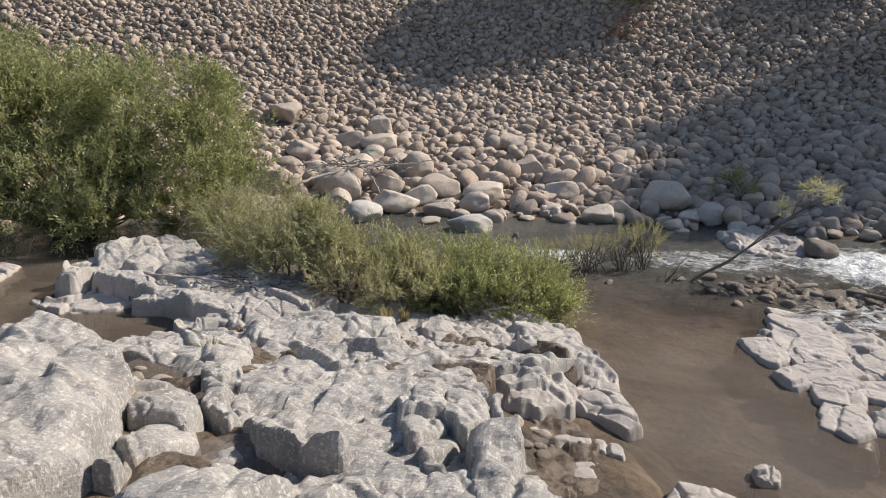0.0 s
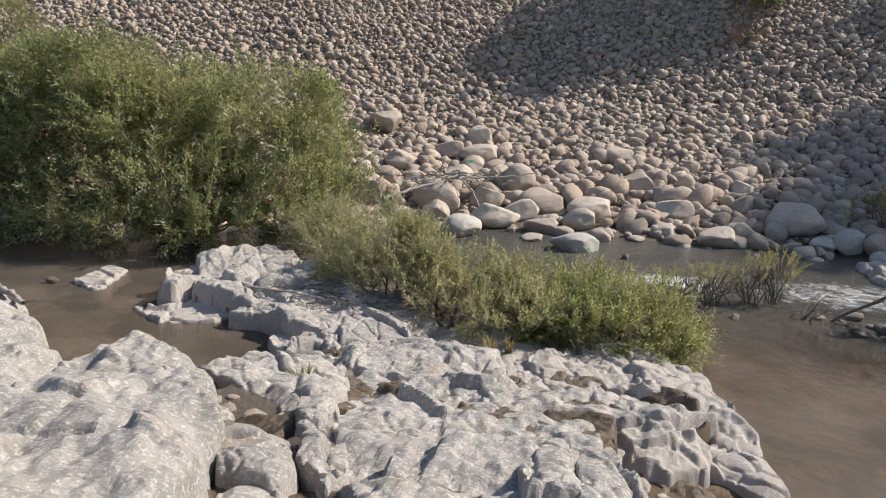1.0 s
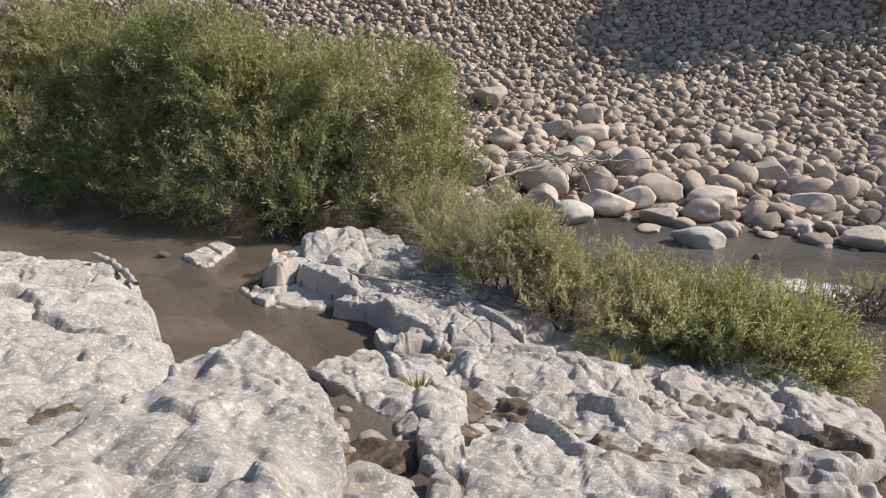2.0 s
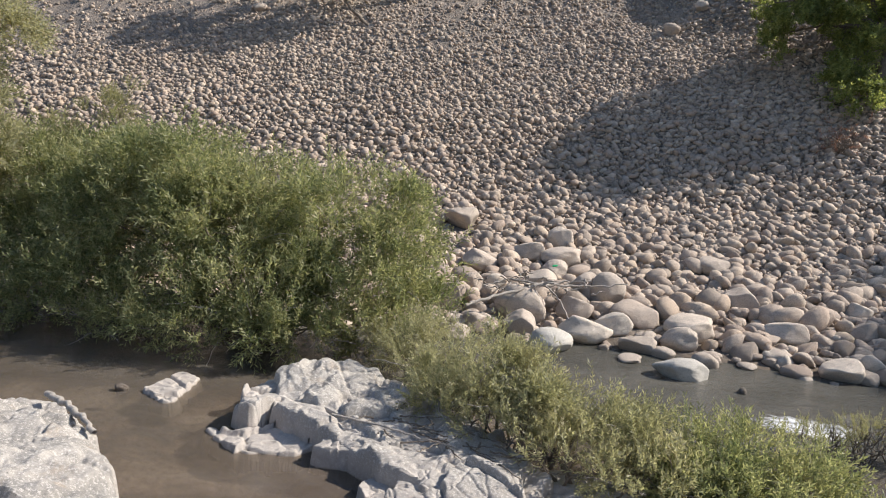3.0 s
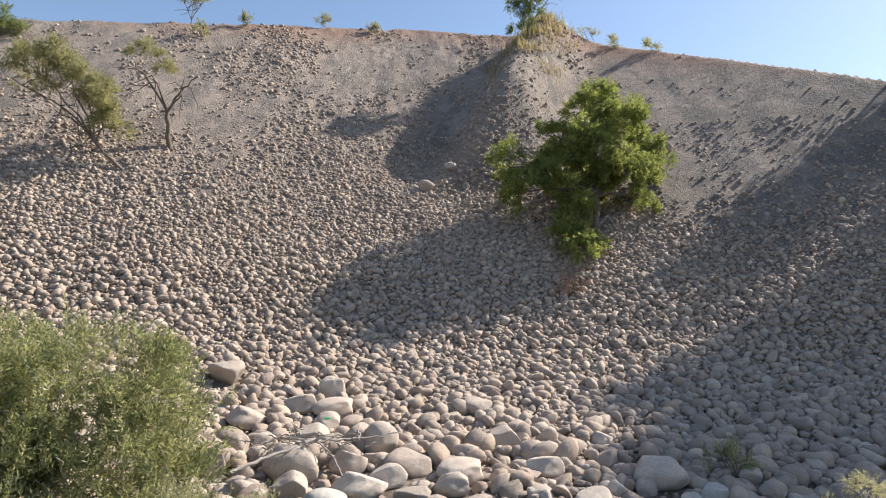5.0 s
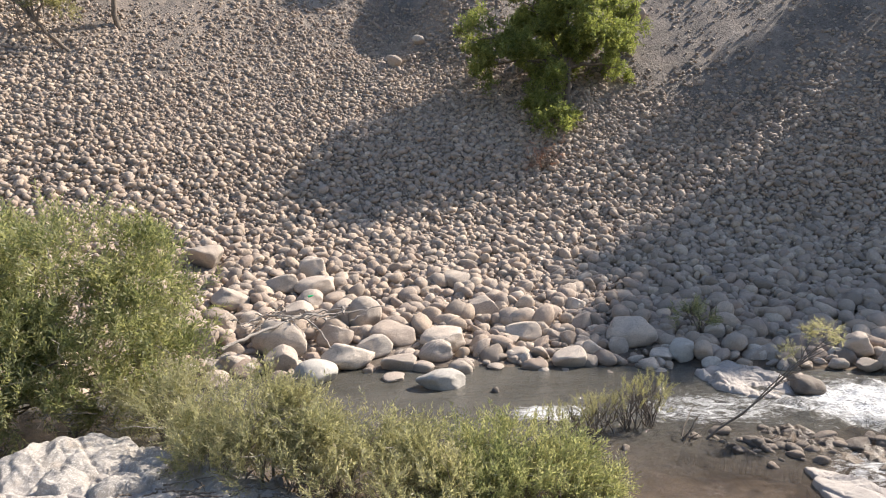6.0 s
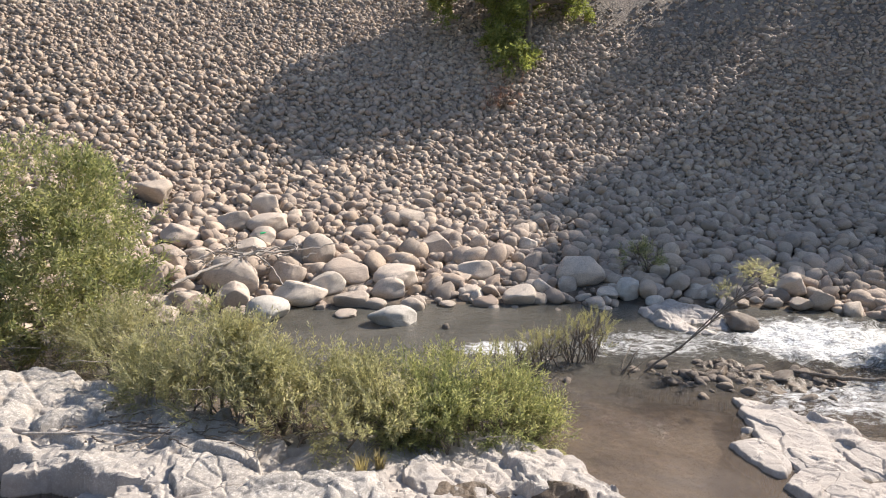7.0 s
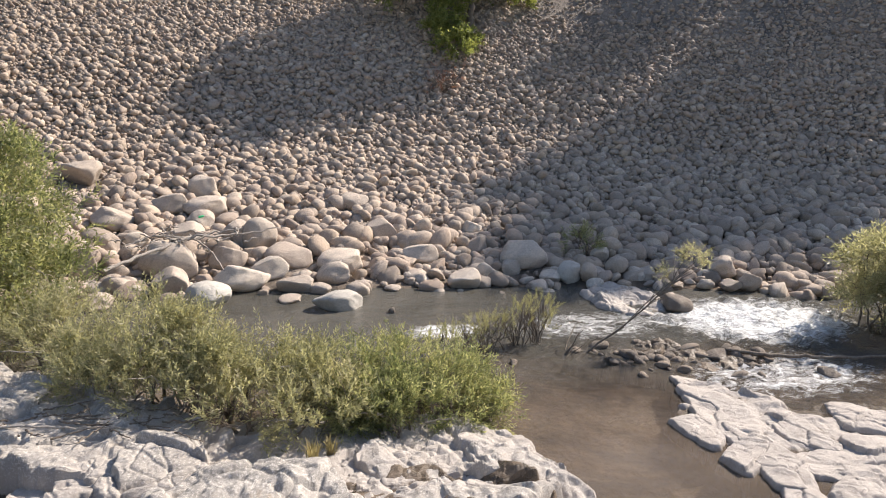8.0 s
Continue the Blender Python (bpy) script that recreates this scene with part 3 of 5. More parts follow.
SEEDS = []
slab([(-14.0, 1.5), (-14.0, 5.4), (-11.2, 5.3), (-9.74, 6.04), (-7.58, 4.82), (-5.39, 3.03), (-4.43, 2.26), (-3.97, 1.25), (-3.46, 0.51), (-3.36, -0.16), (-3.4, -0.33)], 1.35, -0.22, 1.2)
slab([(-3.92, 1.74), (-4.02, 2.99), (-3.03, 2.51), (-2.58, 2.06), (-1.81, 0.95), (-1.55, 0.28), (-1.34, -0.18), (-1.15, -0.53), (-1.44, -1.08), (-1.91, -1.18), (-3.2, -0.27), (-3.34, 0.42), (-3.83, 1.12)], 2.1, -0.27, 1.3)
slab([(-3.25, -0.27), (-2.0, -1.14), (-1.47, -1.08), (-1.32, -1.41), (-2.14, -1.51), (-3.64, -0.73)], 2.53, -0.27, 1.3)
slab([(-2.21, 5.04), (-1.79, 5.67), (-1.08, 5.77), (-0.23, 5.64), (-0.04, 5.0), (0.27, 4.28), (-0.36, 4.06), (-0.97, 4.03), (-1.78, 3.88), (-2.11, 4.34)], 0.6, 0.0, 0.7)
slab([(-1.25, 2.26), (-1.23, 2.51), (-0.83, 3.09), (-0.09, 2.83), (0.47, 2.5), (0.91, 2.03), (0.92, 0.78), (0.71, 0.66), (0.34, 0.05), (-0.24, 0.32), (-0.52, 0.7), (-0.84, 1.38)], 1.52, -0.27, 0.9)
slab([(0.55, 1.42), (0.68, 2.03), (0.92, 2.29), (1.01, 0.73), (0.81, 0.36), (0.69, 0.66)], 1.66, -0.27, 0.9)
slab([(0.96, 2.33), (1.27, 2.31), (1.42, 1.26), (1.43, 0.95), (1.18, 0.61), (1.07, 0.83)], 1.65, -0.27, 0.9)
slab([(1.22, 1.0), (1.49, 1.11), (1.74, -0.56), (1.73, -0.85), (1.34, -0.92), (1.3, -0.56), (1.33, 0.02)], 1.98, -0.27, 0.9)
slab([(0.84, 0.48), (1.07, 0.85), (1.28, 0.13), (1.21, -0.04), (0.98, -0.05)], 1.83, -0.27, 0.8)
slab([(0.36, -0.7), (0.41, -0.4), (0.71, -0.29), (1.27, -0.11), (1.31, -0.49), (1.34, -0.89), (0.43, -1.04)], 2.05, -0.27, 0.8)
slab([(0.44, 0.31), (0.7, 0.55), (0.93, 0.29), (1.05, 0.03), (0.66, 0.02)], 1.73, -0.27, 0.6)
slab([(0.18, 5.12), (1.3, 5.27), (1.57, 4.9), (1.47, 4.65), (2.12, 4.77), (2.47, 4.34), (2.37, 4.0), (1.98, 3.76), (1.26, 3.87), (0.71, 4.15), (0.34, 4.33)], 0.45, 0.0, 0.7)
slab([(1.18, 6.03), (1.37, 6.47), (2.16, 6.96), (2.52, 6.5), (2.92, 5.28), (3.15, 4.89), (3.06, 4.37), (2.52, 4.67), (2.17, 5.12), (1.59, 5.23)], 0.3, 0.0, 0.6)
slab([(2.44, 4.41), (2.78, 4.79), (3.13, 4.53), (3.24, 4.26), (3.3, 3.72), (3.13, 3.64), (2.82, 3.99), (2.49, 4.2)], 0.22, 0.0, 0.6)
slab([(-0.16, 5.9), (0.21, 6.57), (0.88, 6.66), (1.16, 5.85), (0.96, 5.6), (0.08, 5.49)], 0.3, 0.0, 0.6)
slab([(-3.49, 3.49), (-3.52, 4.99), (-2.99, 5.17), (-2.32, 4.83), (-1.66, 3.26), (-1.95, 2.66), (-2.54, 3.0)], 0.79, -0.27, 0.7)
slab([(-1.77, 0.9), (-1.82, 1.28), (-1.43, 1.53), (-1.03, 0.75), (-0.93, 0.38), (-1.44, 0.47)], 1.66, -0.27, 0.7)
slab([(-1.42, -0.06), (-1.45, 0.25), (-1.03, 0.56), (-0.83, 0.34), (-0.88, 0.01), (-0.95, -0.28), (-1.2, -0.34)], 1.83, -0.27, 0.7)
slab([(-1.11, -0.55), (-1.12, -0.27), (-0.94, -0.31), (-0.9, -0.6)], 1.93, -0.27, 0.7)
slab([(-1.93, 0.67), (-1.83, 0.81), (-1.55, 0.43), (-1.63, 0.29)], 1.65, -0.27, 0.5)
slab([(-1.08, 0.99), (-1.27, 1.61), (-1.31, 2.32), (-0.88, 1.48), (-0.72, 0.96), (-0.76, 0.71)], 1.56, -0.27, 0.6)
slab([(-1.81, 2.55), (-1.54, 2.79), (-1.33, 2.37), (-1.29, 1.65), (-1.44, 1.8)], 1.32, -0.27, 0.6)
slab([(-1.93, 2.09), (-2.11, 2.9), (-1.74, 2.41), (-1.69, 2.1)], 1.11, -0.27, 0.5)
slab([(-2.65, 1.91), (-2.81, 2.56), (-2.36, 2.25), (-2.24, 1.78), (-2.38, 1.63)], 1.2, -0.27, 0.5)
slab([(-1.63, -0.62), (-1.47, -0.29), (-1.37, -0.39), (-1.41, -0.63), (-1.45, -0.84)], 1.93, -0.27, 0.6)
slab([(-0.63, 0.38), (-0.62, 0.81), (-0.45, 0.42), (-0.46, 0.23)], 1.62, -0.27, 0.6)
slab([(-0.73, 0.3), (-0.62, 0.45), (-0.51, 0.22), (-0.57, 0.1)], 1.63, -0.27, 0.5)
slab([(-0.58, -0.65), (-0.53, -0.43), (-0.09, -0.44), (0.09, -0.84), (-0.41, -0.93)], 1.98, -0.27, 0.6)
slab([(-0.95, 0.2), (-0.87, 0.27), (-0.68, -0.03), (-0.71, -0.09)], 1.67, -0.26, 0.5)
slab([(1.77, 3.41), (2.22, 3.73), (2.4, 3.42), (2.98, 3.2), (3.01, 3.0), (2.7, 3.12), (1.9, 3.08)], 0.18, 0.0, 0.5)
slab([(2.03, 2.53), (2.59, 2.78), (2.61, 2.41), (2.34, 2.23), (2.1, 2.23)], 0.22, 0.0, 0.5)
slab([(3.24, 2.15), (3.55, 2.57), (3.99, 2.44), (4.16, 2.26), (3.86, 1.87), (3.24, 1.8)], 0.18, 0.0, 0.5)
slab([(4.54, 3.0), (4.62, 3.12), (4.72, 3.04), (4.6, 2.86), (4.53, 2.86)], 0.12, 0.0, 0.4)
slab([(2.7, 2.42), (2.93, 2.55), (2.99, 2.35), (2.76, 2.23)], 0.15, 0.0, 0.5)
slab([(1.41, 4.28), (1.64, 4.21), (2.1, 4.2), (2.4, 4.15), (2.31, 3.99), (1.49, 4.07)], 0.14, 0.0, 0.5)
slab([(6.7, 8.17), (6.9, 7.93), (7.42, 7.18), (7.2, 6.55), (6.88, 6.29), (6.26, 6.4), (6.27, 7.02)], 0.22, 0.0, 0.5)
slab([(5.75, 6.93), (6.13, 6.98), (6.13, 6.3), (5.92, 6.07), (5.74, 6.48)], 0.2, 0.0, 0.5)
slab([(5.82, 5.68), (6.29, 6.03), (6.74, 5.84), (6.41, 5.57), (5.91, 5.3)], 0.25, 0.0, 0.5)
slab([(6.24, 5.45), (6.81, 5.79), (6.75, 5.15), (6.43, 4.68), (6.12, 4.85)], 0.22, 0.0, 0.5)
slab([(7.42, 6.77), (7.88, 6.94), (7.86, 6.33), (7.98, 5.76), (7.7, 5.58), (7.29, 6.07)], 0.2, 0.0, 0.5)
slab([(7.06, 5.55), (7.8, 5.57), (7.8, 5.25), (7.21, 4.87), (6.82, 5.09)], 0.2, 0.0, 0.5)
slab([(6.62, 4.48), (7.55, 5.01), (8.48, 5.1), (7.26, 3.86), (6.51, 4.19)], 0.22, 0.0, 0.5)
slab([(9.06, 7.12), (9.39, 7.04), (9.93, 6.37), (9.29, 5.8), (8.63, 6.28)], 0.16, 0.0, 0.5)
slab([(8.11, 5.77), (9.17, 5.71), (8.55, 5.15), (7.8, 5.2)], 0.2, 0.0, 0.5)
slab([(6.34, 6.42), (6.86, 6.33), (6.76, 6.14), (6.31, 6.17)], 0.15, 0.0, 0.5)
slab([(6.16, 4.83), (6.49, 4.73), (6.4, 4.33), (6.16, 3.82), (5.86, 4.24)], 0.14, 0.0, 0.5)
slab([(6.85, 8.67), (7.29, 8.74), (7.18, 8.39), (6.77, 8.34)], 0.12, 0.0, 0.4)
slab([(-6.9, 8.66), (-7.06, 9.48), (-5.95, 9.89), (-5.35, 9.8), (-4.85, 9.22), (-4.33, 8.88), (-4.44, 8.21), (-5.06, 7.7), (-5.67, 7.97), (-6.53, 8.07)], 0.5, 0.0, 0.5)
slab([(-7.04, 7.48), (-7.28, 8.66), (-7.11, 8.93), (-6.51, 8.03), (-6.69, 7.35)], 0.4, 0.0, 0.6)
slab([(-7.37, 7.15), (-6.84, 6.99), (-6.4, 7.38), (-5.83, 8.66), (-5.29, 8.02), (-5.33, 7.34), (-5.57, 6.98), (-6.48, 6.65)], 0.12, 0.0, 0.3)
slab([(-5.13, 6.85), (-5.1, 7.66), (-4.65, 8.0), (-3.75, 7.77), (-3.89, 7.09), (-4.61, 6.84)], 0.32, 0.0, 0.6)
slab([(-3.99, 6.18), (-3.84, 6.97), (-3.4, 6.91), (-3.1, 5.97), (-3.54, 5.7)], 0.3, 0.0, 0.6)
slab([(-3.22, 6.55), (-3.0, 7.2), (-2.07, 7.09), (-1.76, 6.28), (-2.15, 5.85), (-2.83, 5.8)], 0.4, 0.0, 0.6)
slab([(-4.39, 8.2), (-3.59, 8.49), (-2.73, 7.92), (-2.66, 7.4), (-3.56, 7.31)], 0.42, 0.0, 0.6)
slab([(-9.55, 8.18), (-9.48, 9.1), (-9.14, 9.07), (-8.86, 7.88)], 0.12, 0.0, 0.3)
slab([(-5.21, 7.97), (-4.74, 8.33), (-4.45, 8.32), (-3.79, 7.72), (-4.5, 7.94), (-4.92, 7.75)], 0.35, 0.0, 0.6)

# standing water in the hollows of the shelf
for hx, hy, hz, ra, rb in POOLS:
    ring = [(hx + 1.35 * ra * math.cos(t), hy + 1.35 * rb * math.sin(t), hz) for t in np.linspace(0, 2 * math.pi, 28)[:-1]]
    pool = new("rock_pool", mesh_from("rock_pool", ring, [list(range(27))], WATER))
    tagged(pool, "still brown pool of water in a rock hollow", "water", kind="structure")

# ---- cobbles and boulders ----


def stone_shapes(level, count, seed):
    """Rounded river stones of radius about one: verts, faces."""
    out = []
    r = np.random.default_rng(seed)
    for i in range(count):
        bm = bmesh.new()
        bmesh.ops.create_icosphere(bm, subdivisions=level, radius=1.0)
        v = np.array([p.co for p in bm.verts])
        f = np.array([[p.index for p in q.verts] for q in bm.faces])
        bm.free()
        # flattened sides make a worn block rather than a ball
        for _ in range(r.integers(6, 11)):
            d = r.normal(size=3)
            d /= np.linalg.norm(d)
            over = v @ d - r.uniform(0.55, 0.86)
            v = v - np.outer(np.maximum(over, 0) * 0.82, d)
        v = v * (1 + 0.12 * fbm(v[:, 0] * 1.4, v[:, 1] * 1.4, v[:, 2] * 1.4, 2, seed + i)[:, None])
        v = v * (1 + 0.035 * fbm(v[:, 0] * 4, v[:, 1] * 4, v[:, 2] * 4, 2, seed - i)[:, None])
        v /= np.abs(v).max(0)
        out.append((v, f))
    return out


SHAPES = {4: stone_shapes(4, 10, 31), 3: stone_shapes(3, 14, 3), 2: stone_shapes(2, 20, 5), 1: stone_shapes(1, 24, 9)}


def turns(n, tilt):
    """Random turns: any way round the upright, leaning by up to about tilt."""
    a, b, c = rng.uniform(0, 2 * np.pi, n), rng.normal(0, tilt, n), rng.normal(0, tilt, n)
    ca, sa, cb, sb, cc, sc = np.cos(a), np.sin(a), np.cos(b), np.sin(b), np.cos(c), np.sin(c)
    o, z = np.ones(n), np.zeros(n)
    rz = np.stack([ca, -sa, z, sa, ca, z, z, z, o], 1).reshape(-1, 3, 3)
    rx = np.stack([o, z, z, z, cb, -sb, z, sb, cb], 1).reshape(-1, 3, 3)
    ry = np.stack([cc, z, sc, z, o, z, -sc, z, cc], 1).reshape(-1, 3, 3)
    return rx @ ry @ rz


def joined(name, places, radii, level, tilt, material, label, category):
    """Many stones as one object."""
    shapes = SHAPES[level]
    pick = rng.integers(0, len(shapes), len(places))
    rot = turns(len(places), tilt)
    verts, faces, base = [], [], 0
    for k, (v, f) in enumerate(shapes):
        idx = np.nonzero(pick == k)[0]
        if not len(idx):
            continue
        w = np.einsum("nij,nvj->nvi", rot[idx], v[None] * radii[idx][:, None]) + places[idx][:, None]
        verts.append(w.reshape(-1, 3))
        faces.append((f[None] + base + (np.arange(len(idx)) * len(v))[:, None, None]).reshape(-1, 3))
        base += len(idx) * len(v)
    ob = new(name, mesh_from(name, np.concatenate(verts), np.concatenate(faces), material))
    return tagged(ob, label, category, kind="stuff")


def single_stone(x, y, z, size, turn, tilt, shape, material, label, level=3):
    v, f = SHAPES[level][shape % len(SHAPES[level])]
    key = (level, shape % len(SHAPES[level]), material.name)
    if key not in STONE_MESHES:
        STONE_MESHES[key] = mesh_from("river_stone", v, f, material)
    ob = new("river_stone", STONE_MESHES[key])
    ob.matrix_world = pose(x, y, z, tilt[0], tilt[1], turn) @ Matrix.Diagonal((*size, 1))
    return tagged(ob, label, "stone", "boulders along the waterline")


STONE_MESHES = {}
TAKEN = []


def boulder(x, y, z, hw, hh, pale=False):
    """A large boulder: place, half width, half height."""
    i = len(TAKEN)
    TAKEN.append((x, y, hw))
    deep = hw * (0.8 + 0.25 * math.sin(i * 2.1))
    if not pale:
        hh = max(hh, 0.52 * min(hw, 0.7)) if hh > 0.2 else hh
    label = "pale cream flat boulder lying in the shallow water" if pale else ("large rounded grey-brown river boulder in a bank of stones" if hw > 0.5 else "rounded grey river stone at the water's edge")
    single_stone(x, y, max(z, 0) + hh * (0.45 if pale else 0.6), (hw * 0.98, deep, hh * 1.14), 12 * math.sin(i * 1.3), (6 * math.sin(i * 3.0), 7 * math.cos(i * 1.7)), i, PALE if pale else BOULDER, label, 4)


boulder(-1.42, 18.77, 0.6, 0.59, 0.57)
boulder(-2.11, 19.05, 0.67, 0.56, 0.47)
boulder(-2.26, 17.45, 0.34, 0.59, 0.4)
boulder(-4.36, 21.46, 1.38, 0.65, 0.36)
boulder(-7.47, 23.26, 2.18, 0.73, 0.5)
boulder(-3.46, 22.79, 1.69, 0.55, 0.48)
boulder(-3.16, 21.34, 1.28, 0.83, 0.37)
boulder(-3.21, 20.39, 1.02, 0.56, 0.32)
boulder(-3.73, 17.04, 0.29, 0.87, 0.52)
boulder(-3.6, 15.98, 0.06, 0.49, 0.39)
boulder(-2.58, 14.95, 0.0, 0.62, 0.37, True)
boulder(0.7, 14.16, 0.0, 0.74, 0.31, True)
boulder(-1.82, 16.28, 0.07, 0.79, 0.26)
boulder(-1.06, 16.88, 0.19, 0.59, 0.34)
boulder(-0.35, 15.87, 0.0, 0.57, 0.29)
boulder(-0.5, 17.63, 0.35, 0.79, 0.3)
boulder(1.04, 17.22, 0.26, 0.78, 0.35)
boulder(0.79, 16.49, 0.11, 0.63, 0.23)
boulder(1.46, 15.81, 0.0, 0.32, 0.16)
boulder(-3.52, 19.27, 0.76, 0.53, 0.36)
boulder(-4.9, 18.46, 0.64, 0.41, 0.33)
boulder(-5.62, 18.16, 0.61, 0.41, 0.37)
boulder(-5.89, 20.12, 1.1, 0.7, 0.3)
boulder(-6.08, 16.85, 0.36, 0.56, 0.44)
boulder(4.5, 15.82, 0.02, 0.55, 0.33)
boulder(5.03, 15.74, 0.01, 0.27, 0.2)
boulder(7.82, 15.81, 0.12, 0.46, 0.39, True)
boulder(9.64, 13.21, 0.0, 0.3, 0.23)
boulder(6.77, 17.19, 0.37, 0.82, 0.46)
boulder(2.51, 19.44, 0.74, 0.54, 0.42)
boulder(9.55, 16.09, 0.26, 0.41, 0.3)
boulder(12.83, 15.37, 0.29, 0.49, 0.35)
boulder(13.13, 14.43, 0.11, 0.42, 0.29)
boulder(3.53, 17.66, 0.38, 0.63, 0.25)
boulder(7.19, 15.83, 0.1, 0.35, 0.21)
boulder(6.14, 16.46, 0.19, 0.35, 0.28)
boulder(-0.51, 14.9, 0.0, 0.34, 0.08)
boulder(-5.08, 14.83, 0.0, 0.44, 0.22)
boulder(11.81, 14.72, 0.08, 0.3, 0.15)
boulder(12.5, 14.48, 0.08, 0.34, 0.17)
boulder(2.33, 15.7, 0.0, 0.26, 0.08)
boulder(2.93, 16.09, 0.04, 0.23, 0.12)
boulder(5.74, 19.64, 0.85, 0.4, 0.28)
boulder(5.54, 18.17, 0.54, 0.37, 0.3)
boulder(9.45, 17.08, 0.45, 0.38, 0.27)
boulder(1.9, 21.98, 1.41, 0.64, 0.3)
TAKEN = np.array(TAKEN)


def strew(d0, d1, x0, x1, radius, pack=1.5, loose=1.0):
    """Places in rows up the bank, with radii that follow radius(d)."""
    out, d = [], d0
    while d < d1:
        r = radius(d)
        xs = np.arange(x0, x1, 2 * r * 0.80 * pack / 1.5)
        xs = xs + rng.normal(0, r * 0.75 * loose, len(xs))
        dd = d + rng.normal(0, r * 0.7 * loose, len(xs))
        rr = r * np.minimum(np.exp(rng.normal(0.0, 0.55, len(xs))), 1.6 if d < 2 else 2.5)
        out.append(np.stack([xs, dd, rr], 1))
        d += r * pack
    out = np.concatenate(out)
    y = out[:, 1] + foot_line(out[:, 0])
    gap = np.hypot(out[:, 0][:, None] - TAKEN[:, 0], y[:, None] - TAKEN[:, 1]) / (TAKEN[:, 2] * 0.85 + out[:, 2][:, None] * 0.4)
    free = gap.min(1) > 1
    return out[free, 0], y[free], out[free, 2], out[free, 1]


def stone_radius(d):
    return float(np.interp(d, [-1, 0, 2, 5, 9, 15, 20, 27], [0.20, 0.23, 0.18, 0.132, 0.103, 0.082, 0.066, 0.052]))


def sizes(r):
    n = len(r)
    return np.stack([r * rng.uniform(0.9, 1.5, n), r * rng.uniform(0.8, 1.15, n), r * rng.uniform(0.55, 0.98, n)], 1)


# nearest rows, stone by stone
x, y, r, d = strew(-0.5, 1.7, -7, 14, stone_radius)
s3 = sizes(r)
zz = np.maximum(ground_height(x, y), -0.12) + s3[:, 2] * 0.45
for i in range(len(x)):
    if rng.random() < np.clip(d[i] + 0.75, 0.1, 1):
        single_stone(x[i], y[i], zz[i], s3[i], rng.uniform(0, 360), (rng.normal(0, 20), rng.normal(0, 20)), int(rng.integers(0, 14)), BOULDER if d[i] < 0.9 and rng.random() < 0.6 else COBBLE, "rounded grey-brown river stone on a stony bank")


def bank_stones(name, d0, d1, x0, x1, level, lift, label, radius=stone_radius, pack=1.5, thin=None, loose=1.0):
    x, y, r, d = strew(d0, d1, x0, x1, radius, pack, loose)
    if thin is not None:
        keep = rng.random(len(x)) < thin(x, y, d)
        x, y, r, d = x[keep], y[keep], r[keep], d[keep]
    s = sizes(r)
    z = ground_height(x, y) + s[:, 2] * lift
    joined(name, np.stack([x, y, z], 1), s, level, 0.5, COBBLE, label, "stones")


def sandy(x, y, d):
    """Where bare sand shows between the stones higher up."""
    bare = fbm(x * 0.35, y * 0.2, 0 * x, 3, 11.0)
    limit = 20.5 + 2.0 * np.sin(x * 0.22 + 1.0) - 4.5 * np.clip((-20 - x) / 6, 0, 1) - 3.0 * np.clip((x - 11) / 4, 0, 1)
    return np.clip(1.05 - np.clip((d - limit + 1) / 8.0, 0, 1) ** 0.7 * 0.97 - 0.25 * np.clip(bare, 0, 1), 0.015, 1)


bank_stones("cobble_bank", -0.5, 1.7, -30, -7, 2, 0.45, "bank of rounded grey-brown river stones")
bank_stones("cobble_bank", -0.5, 1.7, 14, 34, 2, 0.45, "bank of rounded grey-brown river stones")
bank_stones("cobble_bank", 1.7, 9.0, -28, 32, 2, 0.7, "bank of rounded grey-brown river stones")
bank_stones("cobble_slope", 9.0, 16.0, -34, 36, 1, 0.65, "slope covered in grey-brown cobbles")
bank_stones("cobble_slope", 16.0, 29.0, -44, 42, 1, 0.28, "steep slope of small stones and sand", thin=sandy, loose=1.8)
bank_stones("pebble_fill", 0.5, 19.0, -28, 32, 1, 0.75, "small pebbles filling the gaps between cobbles", radius=lambda d: stone_radius(d) * 0.55, pack=3.0, loose=1.8)
bank_stones("rubble", 19.0, 44.0, -48, 42, 1, 0.22, "scattered rubble on the upper slope", radius=lambda d: 0.07, pack=2.0, thin=lambda x, y, d: np.clip(0.22 + 1.5 * fbm(x * 0.3, y * 0.14, 0 * x, 3, 4.0), 0.03, 0.95) * 0.6 * (1 - 0.95 * np.clip((x - 10) / 4, 0, 1)) * (1 - 0.85 * np.clip((-21 - x) / 5, 0, 1)), loose=3.0)

# ---- plants ----


